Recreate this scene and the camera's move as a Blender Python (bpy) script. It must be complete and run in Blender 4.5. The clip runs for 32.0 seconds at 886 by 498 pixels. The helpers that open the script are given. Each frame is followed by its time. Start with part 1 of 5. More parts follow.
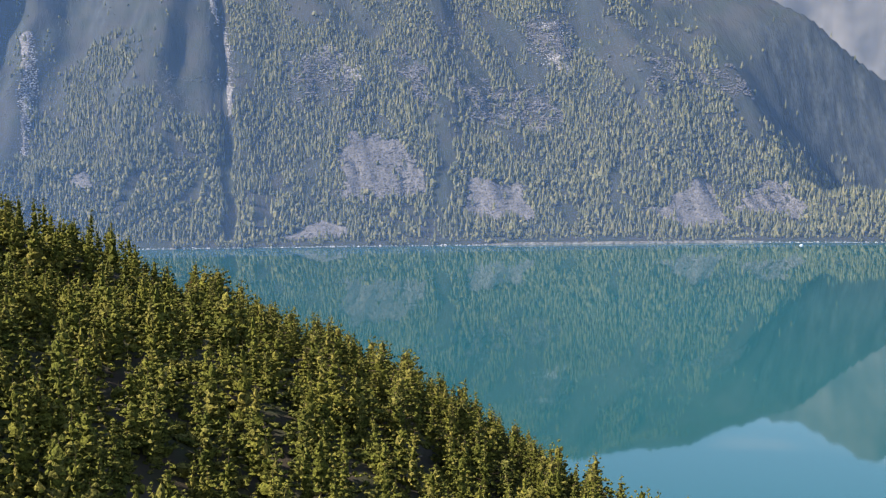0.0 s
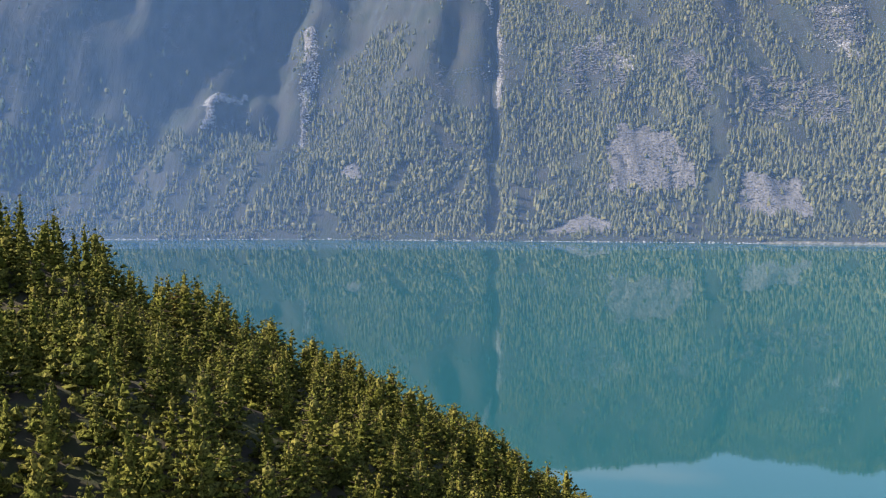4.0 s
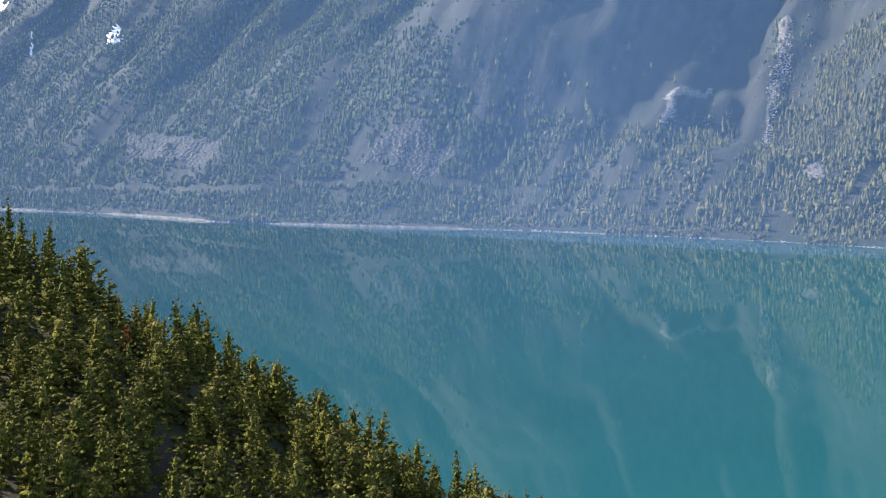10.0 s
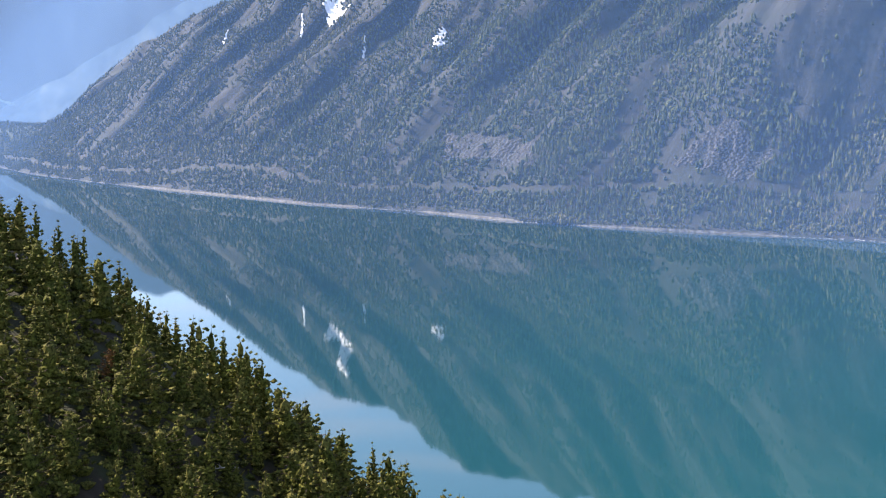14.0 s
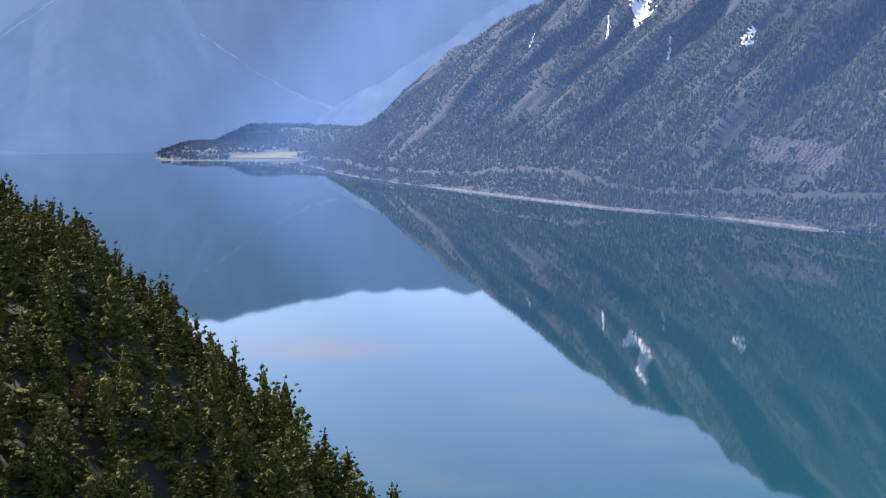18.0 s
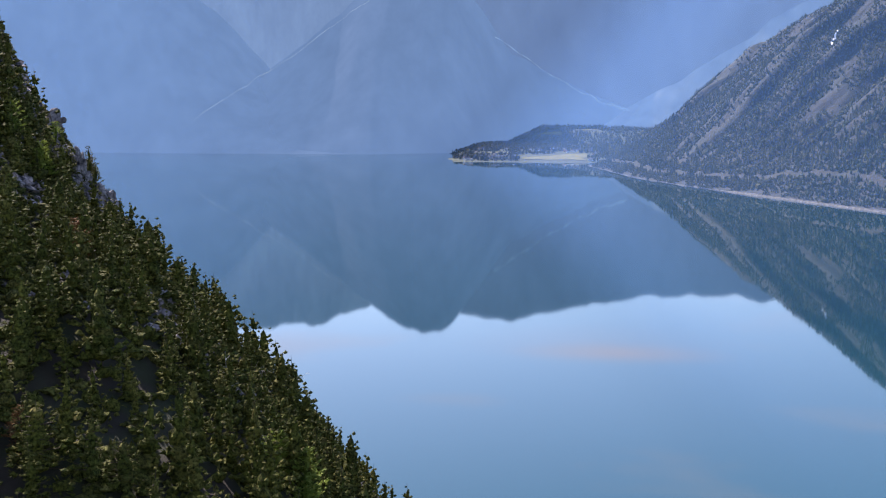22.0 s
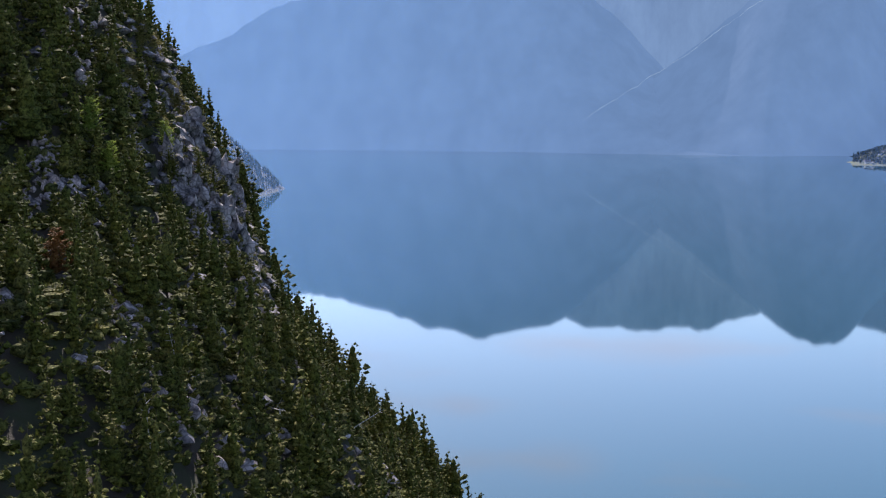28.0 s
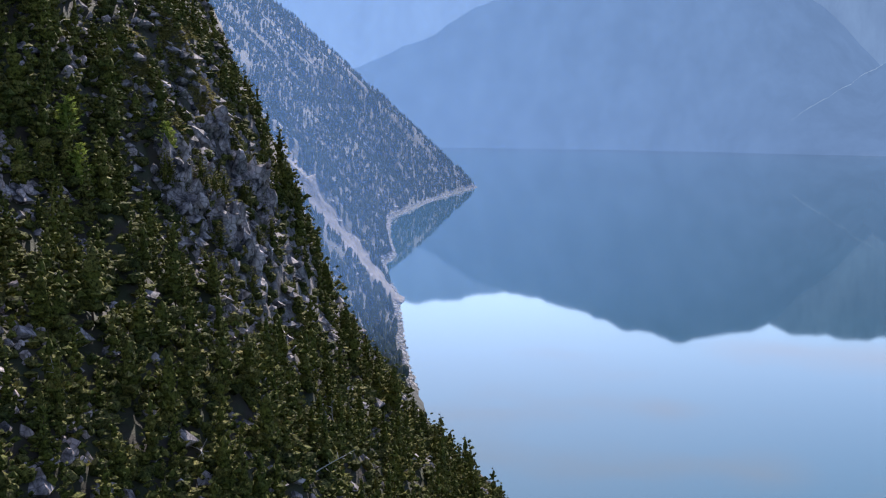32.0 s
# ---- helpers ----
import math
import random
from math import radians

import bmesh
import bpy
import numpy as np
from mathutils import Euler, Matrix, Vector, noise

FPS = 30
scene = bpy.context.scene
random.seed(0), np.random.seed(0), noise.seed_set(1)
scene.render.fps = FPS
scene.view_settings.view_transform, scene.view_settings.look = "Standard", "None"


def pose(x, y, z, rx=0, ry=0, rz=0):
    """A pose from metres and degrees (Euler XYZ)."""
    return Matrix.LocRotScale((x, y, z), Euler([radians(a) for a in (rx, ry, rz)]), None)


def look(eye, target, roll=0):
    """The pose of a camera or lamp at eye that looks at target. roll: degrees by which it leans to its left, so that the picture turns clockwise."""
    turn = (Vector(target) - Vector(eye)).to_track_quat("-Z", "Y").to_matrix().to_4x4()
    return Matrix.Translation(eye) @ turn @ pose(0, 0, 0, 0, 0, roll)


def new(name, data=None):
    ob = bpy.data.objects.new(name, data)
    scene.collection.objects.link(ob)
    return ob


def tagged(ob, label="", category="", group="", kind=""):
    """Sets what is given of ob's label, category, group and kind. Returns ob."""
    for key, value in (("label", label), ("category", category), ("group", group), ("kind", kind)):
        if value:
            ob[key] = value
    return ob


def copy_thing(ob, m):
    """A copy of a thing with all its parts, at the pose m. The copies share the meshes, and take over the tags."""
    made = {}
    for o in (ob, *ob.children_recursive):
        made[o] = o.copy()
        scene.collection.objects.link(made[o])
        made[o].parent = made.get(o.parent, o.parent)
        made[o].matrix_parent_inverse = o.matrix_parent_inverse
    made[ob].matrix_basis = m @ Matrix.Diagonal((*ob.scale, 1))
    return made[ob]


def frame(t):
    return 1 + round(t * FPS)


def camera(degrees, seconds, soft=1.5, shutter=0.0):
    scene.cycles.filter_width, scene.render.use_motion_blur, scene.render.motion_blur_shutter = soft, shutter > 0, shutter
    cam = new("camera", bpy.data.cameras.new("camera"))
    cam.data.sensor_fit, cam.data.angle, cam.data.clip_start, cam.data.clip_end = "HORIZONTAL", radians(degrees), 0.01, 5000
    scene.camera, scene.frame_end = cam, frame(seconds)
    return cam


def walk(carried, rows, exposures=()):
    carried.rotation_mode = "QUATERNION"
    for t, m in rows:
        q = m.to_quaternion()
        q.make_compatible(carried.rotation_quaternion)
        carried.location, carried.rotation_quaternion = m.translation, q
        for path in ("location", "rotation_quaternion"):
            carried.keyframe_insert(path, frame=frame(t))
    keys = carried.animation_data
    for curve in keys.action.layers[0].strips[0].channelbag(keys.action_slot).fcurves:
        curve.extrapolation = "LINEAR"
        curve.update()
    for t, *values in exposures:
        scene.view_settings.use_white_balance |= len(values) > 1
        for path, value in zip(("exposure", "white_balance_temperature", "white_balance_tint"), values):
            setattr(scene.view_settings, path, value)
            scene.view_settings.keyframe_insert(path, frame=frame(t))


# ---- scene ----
# the camera, flown round the shoulder of the hill
cam = camera(39.85, 32.0, soft=1.15)
PATH = [
    (0, (0.00, 0.00, 125.00), (18.936, 97.691, 115.107), -0.05),
    (0.5, (4.39, 3.39, 124.81), (20.588, 101.565, 114.841), 0.09),
    (1, (8.76, 6.82, 124.64), (21.283, 105.522, 114.612), 0.06),
    (1.5, (13.10, 10.28, 124.51), (22.646, 109.312, 114.402), 0.07),
    (2, (17.40, 13.79, 124.40), (23.901, 113.054, 114.221), 0.01),
    (2.5, (21.62, 17.33, 124.31), (25.377, 116.729, 114.049), 0.03),
    (3, (25.78, 20.90, 124.25), (26.697, 120.365, 113.912), -0.21),
    (3.5, (29.84, 24.52, 124.20), (27.941, 123.956, 113.799), -0.22),
    (5.5, (45.01, 39.26, 124.17), (31.535, 137.770, 113.457), -0.12),
    (6, (48.49, 43.01, 124.19), (32.052, 141.062, 113.419), -0.13),
    (6.5, (51.82, 46.78, 124.22), (32.532, 144.301, 113.385), -0.01),
    (7, (55.01, 50.56, 124.25), (32.310, 147.338, 113.352), 0.13),
    (7.5, (58.04, 54.36, 124.30), (31.551, 150.156, 113.326), 0.20),
    (8, (60.92, 58.16, 124.34), (30.568, 152.804, 113.344), 0.21),
    (8.5, (63.65, 61.97, 124.39), (29.822, 155.428, 113.378), 0.29),
    (9, (66.20, 65.78, 124.43), (29.008, 157.948, 113.415), 0.28),
    (9.5, (68.60, 69.59, 124.48), (28.454, 160.511, 113.461), 0.31),
    (10, (70.83, 73.39, 124.52), (27.813, 162.994, 113.505), 0.29),
    (10.5, (72.90, 77.19, 124.57), (27.231, 165.470, 113.539), 0.26),
    (11, (74.80, 80.98, 124.61), (26.189, 167.670, 113.563), 0.19),
    (11.5, (76.54, 84.76, 124.64), (24.882, 169.664, 113.588), 0.27),
    (12, (78.11, 88.52, 124.68), (23.273, 171.402, 113.615), 0.22),
    (12.5, (79.53, 92.26, 124.70), (21.730, 173.107, 113.636), 0.40),
    (13, (80.79, 95.98, 124.72), (20.239, 174.789, 113.642), 0.31),
    (13.5, (81.89, 99.68, 124.74), (18.903, 176.552, 113.642), 0.30),
    (15.5, (84.82, 114.21, 124.74), (12.085, 181.946, 113.675), 0.28),
    (16, (85.20, 117.78, 124.73), (10.195, 182.988, 113.683), 0.23),
    (16.5, (85.45, 121.31, 124.71), (8.502, 184.217, 113.679), 0.24),
    (17, (85.57, 124.81, 124.69), (6.726, 185.319, 113.663), 0.19),
    (17.5, (85.58, 128.28, 124.66), (5.050, 186.534, 113.645), 0.24),
    (18, (85.47, 131.71, 124.62), (3.274, 187.604, 113.648), 0.14),
    (18.5, (85.25, 135.12, 124.59), (1.477, 188.623, 113.646), 0.22),
    (19, (84.92, 138.49, 124.55), (-0.517, 189.295, 113.630), 0.16),
    (19.5, (84.49, 141.83, 124.51), (-2.455, 190.004, 113.602), 0.19),
    (20, (83.97, 145.13, 124.47), (-4.494, 190.470, 113.580), 0.13),
    (20.5, (83.36, 148.41, 124.42), (-6.435, 191.050, 113.539), 0.12),
    (21, (82.66, 151.65, 124.38), (-8.345, 191.637, 113.495), 0.00),
    (21.5, (81.88, 154.86, 124.33), (-10.234, 192.217, 113.452), 0.06),
    (22, (81.03, 158.03, 124.29), (-12.169, 192.615, 113.419), 0.01),
    (22.5, (80.10, 161.18, 124.25), (-14.045, 193.094, 113.390), 0.06),
    (23, (79.10, 164.30, 124.22), (-15.935, 193.452, 113.366), 0.07),
    (23.5, (78.04, 167.38, 124.19), (-17.778, 193.871, 113.349), 0.08),
    (24, (76.91, 170.43, 124.16), (-19.660, 194.040, 113.331), 0.05),
    (24.5, (75.71, 173.44, 124.13), (-21.530, 194.095, 113.315), 0.08),
    (25, (74.46, 176.43, 124.12), (-23.377, 194.066, 113.311), 0.08),
    (25.5, (73.14, 179.38, 124.10), (-25.177, 194.085, 113.303), 0.08),
    (27.5, (67.24, 190.79, 124.12), (-32.012, 196.250, 113.247), 0.11),
    (28, (65.60, 193.53, 124.14), (-33.756, 196.795, 113.277), 0.08),
    (28.5, (63.87, 196.22, 124.16), (-35.528, 197.258, 113.302), 0.10),
    (29, (62.07, 198.85, 124.19), (-37.330, 197.586, 113.311), 0.12),
    (29.5, (60.17, 201.42, 124.23), (-39.167, 197.788, 113.322), 0.14),
    (30, (58.17, 203.92, 124.26), (-41.038, 197.786, 113.335), 0.19),
    (30.5, (56.07, 206.35, 124.30), (-42.965, 197.814, 113.346), 0.26),
    (31, (53.84, 208.69, 124.34), (-45.010, 198.260, 113.365), 0.22),
    (31.5, (51.48, 210.93, 124.38), (-47.196, 198.965, 113.387), 0.21),
    (32, (48.96, 213.07, 124.41), (-49.539, 199.813, 113.399), 0.21),
]
EXPOSURES = [(0, 1.62, 6700, 13), (3.5, 1.66, 6950, 13), (5.5, 1.7, 6230, 8), (9.0, 1.86, 6550, 10), (13.5, 1.88, 6750, 17), (15.5, 1.7, 6150, 22), (18.0, 1.5, 6120, 25), (25.0, 1.38, 6080, 21), (32.0, 1.42, 6040, 19)]
walk(cam, [(t, look(eye, target, roll)) for t, eye, target, roll in PATH], EXPOSURES)

# ---- world, sun and exposure ----
SUN_TURN, SUN_HEIGHT = 99.0, 38.0  # degrees left of +y, degrees above the water
world = bpy.data.worlds.new("sky")
scene.world = world
world.use_nodes = True
wn, wl = world.node_tree.nodes, world.node_tree.links
sky = wn.new("ShaderNodeTexSky")
sky.sky_type = "NISHITA"
sky.sun_disc = False
sky.sun_elevation = radians(SUN_HEIGHT)
sky.sun_rotation = radians(-SUN_TURN)
sky.altitude, sky.air_density, sky.dust_density, sky.ozone_density = 100, 1.0, 0.35, 2.0
# thin streaks of cirrus
cloud_at = wn.new("ShaderNodeMapping")
cloud_at.inputs["Scale"].default_value = (2.2, 2.2, 16.0)
wl.new(wn.new("ShaderNodeTexCoord").outputs["Generated"], cloud_at.inputs[0])
cloud = wn.new("ShaderNodeTexNoise")
cloud.inputs["Scale"].default_value, cloud.inputs["Detail"].default_value = 1.6, 6
wl.new(cloud_at.outputs[0], cloud.inputs["Vector"])
cloud_share = wn.new("ShaderNodeMapRange")
for _k, _v in zip((1, 2, 3, 4), (0.52, 0.72, 0.0, 0.6)):
    cloud_share.inputs[_k].default_value = _v
wl.new(cloud.outputs["Fac"], cloud_share.inputs[0])
cloud_mix = wn.new("ShaderNodeMix")
cloud_mix.data_type = "RGBA"
cloud_mix.inputs[7].default_value = (6.0, 5.6, 6.0, 1)
cover = cloud_share.outputs[0]
# longer streaks over the fjord's head: turn, height, half length, half depth, share
for _turn, _high, _long, _deep, _share in ((61.2, 11.0, 0.1, 0.0085, 0.75), (62.5, 10.6, 0.12, 0.018, 0.22), (82.6, 16.0, 0.05, 0.02, 0.4), (87.0, 13.6, 0.03, 0.013, 0.25), (98.6, 7.4, 0.05, 0.012, 0.5)):
    at_, streak = wn.new("ShaderNodeMapping"), wn.new("ShaderNodeTexGradient")
    at_.vector_type, streak.gradient_type = "TEXTURE", "SPHERICAL"
    _t, _h = radians(_turn), radians(_high)
    at_.inputs["Location"].default_value = (-math.sin(_t) * math.cos(_h), math.cos(_t) * math.cos(_h), math.sin(_h))
    at_.inputs["Rotation"].default_value = (0, 0, _t)
    at_.inputs["Scale"].default_value = (_long, _long, _deep)
    wl.new(cloud_at.inputs[0].links[0].from_socket, at_.inputs[0])
    wl.new(at_.outputs[0], streak.inputs[0])
    wisp = wn.new("ShaderNodeMath")
    wisp.operation = "MULTIPLY_ADD"
    wisp.inputs[1].default_value = _share
    wl.new(streak.outputs["Fac"], wisp.inputs[0])
    wl.new(cover, wisp.inputs[2])
    cover = wisp.outputs[0]
wl.new(cover, cloud_mix.inputs[0])
wl.new(sky.outputs[0], cloud_mix.inputs[6])
wl.new(cloud_mix.outputs[2], wn["Background"].inputs[0])
wn["Background"].inputs[1].default_value = 0.085
sun = new("sun", bpy.data.lights.new("sun", "SUN"))
sun.data.energy, sun.data.angle, sun.data.color = 5.0, radians(0.55), (1.0, 0.93, 0.82)
_a, _e = radians(SUN_TURN), radians(SUN_HEIGHT)
TO_SUN = Vector((-math.sin(_a) * math.cos(_e), math.cos(_a) * math.cos(_e), math.sin(_e)))
sun.matrix_world = TO_SUN.to_track_quat("Z", "Y").to_matrix().to_4x4()


# ---- materials ----
def material(name, rough=0.8, spec=0.3):
    m = bpy.data.materials.new(name)
    m.use_nodes = True
    b = m.node_tree.nodes["Principled BSDF"]
    b.inputs["Roughness"].default_value = rough
    b.inputs["Specular IOR Level"].default_value = spec
    return m, m.node_tree.nodes, m.node_tree.links, b


def ramp(nodes, links, source, stops):
    r = nodes.new("ShaderNodeValToRGB")
    while len(r.color_ramp.elements) < len(stops):
        r.color_ramp.elements.new(0.5)
    for el, (at, col) in zip(r.color_ramp.elements, stops):
        el.position, el.color = at, (*col, 1)
    links.new(source, r.inputs[0])
    return r.outputs[0]


def noise_tex(nodes, links, scale, detail=4, rough=0.55, stretch=None):
    tc = nodes.new("ShaderNodeNewGeometry").outputs["Position"]
    if stretch:
        mp = nodes.new("ShaderNodeMapping")
        mp.inputs["Scale"].default_value = stretch
        links.new(tc, mp.inputs[0])
        tc = mp.outputs[0]
    n = nodes.new("ShaderNodeTexNoise")
    n.inputs["Scale"].default_value, n.inputs["Detail"].default_value, n.inputs["Roughness"].default_value = scale, detail, rough
    links.new(tc, n.inputs["Vector"])
    return n.outputs["Fac"]


def mixed(nodes, links, fac, a, b, blend="MIX"):
    x = nodes.new("ShaderNodeMix")
    x.data_type, x.blend_type = "RGBA", blend
    for sock, v in ((x.inputs[0], fac), (x.inputs[6], a), (x.inputs[7], b)):
        if isinstance(v, bpy.types.NodeSocket):
            links.new(v, sock)
        else:
            sock.default_value = v if isinstance(v, float) else (*v, 1)
    return x.outputs[2]


def bump(nodes, links, b, height, strength, distance):
    n = nodes.new("ShaderNodeBump")
    n.inputs["Strength"].default_value, n.inputs["Distance"].default_value = strength, distance
    links.new(height, n.inputs["Height"])
    links.new(n.outputs[0], b.inputs["Normal"])


def foliage(name, dark, mid, light, through_leaf=0.0, grain=0.0):
    """Leaves: every clump has its own green, every plant its own cast."""
    m, n, l, b = material(name, 0.8, 0.05)
    g = n.new("ShaderNodeNewGeometry")
    col = ramp(n, l, g.outputs["Random Per Island"], [(0.0, dark), (0.5, mid), (1.0, light)])
    wide = ramp(n, l, noise_tex(n, l, 0.22, 2), [(0.3, (0.75, 0.8, 0.8)), (0.7, (1.2, 1.12, 0.95))])
    col = mixed(n, l, 1.0, col, wide, "MULTIPLY")
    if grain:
        # needles, with the shade of the gaps between them put into the colour
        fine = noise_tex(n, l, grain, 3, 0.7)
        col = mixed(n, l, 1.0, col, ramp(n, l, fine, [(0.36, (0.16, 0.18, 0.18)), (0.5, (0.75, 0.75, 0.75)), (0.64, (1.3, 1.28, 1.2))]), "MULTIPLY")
        bump(n, l, b, fine, 1.0, 0.25)
    l.new(col, b.inputs["Base Color"])
    if through_leaf:
        t = n.new("ShaderNodeBsdfTranslucent")
        l.new(col, t.inputs[0])
        s = n.new("ShaderNodeMixShader")
        s.inputs[0].default_value = through_leaf
        l.new(b.outputs[0], s.inputs[1])
        l.new(t.outputs[0], s.inputs[2])
        l.new(s.outputs[0], n["Material Output"].inputs[0])
    return m


def rocky(name, dark, light, scale, soil=None, green=None, steep=(0.45, 0.75), relief=0.5, stretch=None, sharp=(0.3, 0.68)):
    """Rock, with soil and grass where the ground lies flatter."""
    m, n, l, b = material(name, 0.9, 0.25)
    f = noise_tex(n, l, scale, 8, 0.65, stretch)
    col = ramp(n, l, f, [(sharp[0], dark), (sharp[1], light)])
    v = n.new("ShaderNodeTexVoronoi")
    v.feature, v.inputs["Scale"].default_value = "DISTANCE_TO_EDGE", scale * 2.2
    l.new(n.new("ShaderNodeNewGeometry").outputs["Position"], v.inputs["Vector"])
    crack = ramp(n, l, v.outputs["Distance"], [(0.0, (0.45, 0.45, 0.45)), (0.12, (1, 1, 1))])
    col = mixed(n, l, 1.0, col, crack, "MULTIPLY")
    if soil:
        ground = mixed(n, l, ramp(n, l, noise_tex(n, l, scale * 0.35, 5), [(0.4, (0, 0, 0)), (0.6, (1, 1, 1))]), soil, green)
        sep = n.new("ShaderNodeSeparateXYZ")
        l.new(n.new("ShaderNodeNewGeometry").outputs["Normal"], sep.inputs[0])
        ad = n.new("ShaderNodeMath")
        ad.operation = "MULTIPLY_ADD"
        ad.inputs[1].default_value = 0.35
        l.new(f, ad.inputs[0])
        l.new(sep.outputs[2], ad.inputs[2])
        flat = ramp(n, l, ad.outputs[0], [(steep[0] + 0.17, (0, 0, 0)), (steep[1] + 0.17, (1, 1, 1))])
        col = mixed(n, l, flat, col, ground)
    l.new(col, b.inputs["Base Color"])
    bump(n, l, b, f, relief, 1.5 / scale * 0.1)
    return m


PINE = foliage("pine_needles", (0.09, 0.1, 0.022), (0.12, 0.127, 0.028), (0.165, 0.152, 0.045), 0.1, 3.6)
FAR_LEAF = foliage("far_forest_leaves", (0.05, 0.056, 0.034), (0.088, 0.09, 0.05), (0.13, 0.12, 0.066))
# darker copy of the far leaves: the backlit slope's shade put into the colour
FAR_SHADED = foliage("shaded_far_forest_leaves", (0.036, 0.048, 0.027), (0.062, 0.074, 0.037), (0.095, 0.102, 0.05))
BARK = rocky("bark", (0.035, 0.024, 0.017), (0.11, 0.075, 0.05), 6.0)
HILL = rocky("hill_ground", (0.06, 0.052, 0.05), (0.4, 0.35, 0.33), 0.8, (0.034, 0.026, 0.017), (0.028, 0.032, 0.012), (0.3, 0.6), 0.9, sharp=(0.4, 0.62))
SLOPE = rocky("mountain_ground", (0.012, 0.016, 0.018), (0.042, 0.048, 0.045), 0.06, (0.022, 0.022, 0.019), (0.014, 0.019, 0.013), (0.55, 0.85), 1.0, (1.6, 0.35, 0.35), (0.42, 0.68))
SCREE = rocky("scree_stone", (0.04, 0.038, 0.038), (0.165, 0.155, 0.15), 0.45, sharp=(0.38, 0.64))
PALE_ROCK = rocky("pale_rock", (0.16, 0.15, 0.145), (0.4, 0.375, 0.35), 0.12)
GRAVEL = rocky("road_gravel", (0.05, 0.047, 0.04), (0.19, 0.175, 0.145), 0.25, sharp=(0.4, 0.62))
MEADOW = rocky("valley_meadow", (0.02, 0.032, 0.013), (0.045, 0.06, 0.022), 0.02)
FIELD = rocky("mown_field", (0.1, 0.1, 0.016), (0.15, 0.137, 0.026), 0.02)

WATER, wn_, wl_, wb = material("fjord_water", 0.025, 0.5)
wb.inputs["IOR"].default_value = 1.42
# turquoise in the east; the sun's weaker backscatter towards the fjord's head is painted deeper blue
_turquoise = ramp(wn_, wl_, noise_tex(wn_, wl_, 0.004, 3), [(0.35, (0.004, 0.054, 0.06)), (0.65, (0.006, 0.062, 0.069))])
_deep = ramp(wn_, wl_, noise_tex(wn_, wl_, 0.003, 3), [(0.35, (0.004, 0.027, 0.039)), (0.65, (0.005, 0.032, 0.045))])
_place, _east = wn_.new("ShaderNodeSeparateXYZ"), wn_.new("ShaderNodeMapRange")
wl_.new(wn_.new("ShaderNodeNewGeometry").outputs["Position"], _place.inputs[0])
_east.inputs[1].default_value, _east.inputs[2].default_value = -550.0, 250.0
wl_.new(_place.outputs[0], _east.inputs[0])
wl_.new(mixed(wn_, wl_, _east.outputs[0], _deep, _turquoise), wb.inputs["Base Color"])
bump(wn_, wl_, wb, noise_tex(wn_, wl_, 0.5, 3), 0.10, 0.02)


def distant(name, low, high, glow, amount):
    """Mountains far off, a backdrop: the blue of the air is put into colour and glow."""
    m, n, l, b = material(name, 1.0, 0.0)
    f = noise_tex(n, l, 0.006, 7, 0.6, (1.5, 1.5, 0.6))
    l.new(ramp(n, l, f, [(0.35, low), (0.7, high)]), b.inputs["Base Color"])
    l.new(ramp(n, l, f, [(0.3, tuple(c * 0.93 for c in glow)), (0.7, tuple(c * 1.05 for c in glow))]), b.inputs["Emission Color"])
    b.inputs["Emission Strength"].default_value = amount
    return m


# ---- shared shapes ----
def lattice(ix, iy, seed):
    h = (ix.astype(np.int64) * 374761393 + iy.astype(np.int64) * 668265263 + seed * 974634777) & 0x7FFFFFFF
    h = ((h ^ (h >> 13)) * 1274126177) & 0x7FFFFFFF
    return ((h ^ (h >> 16)) & 0xFFFF) / 65535.0


def value_noise(x, y, seed):
    ix, iy = np.floor(x), np.floor(y)
    fx, fy = x - ix, y - iy
    fx, fy = fx * fx * (3 - 2 * fx), fy * fy * (3 - 2 * fy)
    a, b = lattice(ix, iy, seed), lattice(ix + 1, iy, seed)
    c, d = lattice(ix, iy + 1, seed), lattice(ix + 1, iy + 1, seed)
    return (a * (1 - fx) + b * fx) * (1 - fy) + (c * (1 - fx) + d * fx) * fy


def fbm(x, y, seed, octaves=4):
    """Noise about zero, within about -1 and 1."""
    total, amp = 0.0, 1.0
    for k in range(octaves):
        total = total + amp * (value_noise(x * 2**k, y * 2**k, seed + k) - 0.5)
        amp *= 0.5
    return total


def mesh_of(name, verts, faces, mats, smooth=False, which=None):
    me = bpy.data.meshes.new(name)
    verts, faces = np.asarray(verts, np.float32), np.asarray(faces, np.int32)
    me.vertices.add(len(verts))
    me.vertices.foreach_set("co", verts.ravel())
    n = faces.shape[1]
    me.loops.add(faces.size)
    me.loops.foreach_set("vertex_index", faces.ravel())
    me.polygons.add(len(faces))
    me.polygons.foreach_set("loop_start", np.arange(0, faces.size, n, dtype=np.int32))
    me.polygons.foreach_set("loop_total", np.full(len(faces), n, np.int32))
    for m in mats:
        me.materials.append(m)
    if which is not None:
        me.polygons.foreach_set("material_index", np.asarray(which, np.int32))
    me.polygons.foreach_set("use_smooth", np.full(len(faces), smooth))
    me.update(calc_edges=True)
    return me


def grid_faces(nx, ny):
    i = np.arange(nx * ny).reshape(ny, nx)
    return np.stack([i[:-1, :-1], i[:-1, 1:], i[1:, 1:], i[1:, :-1]], -1).reshape(-1, 4)


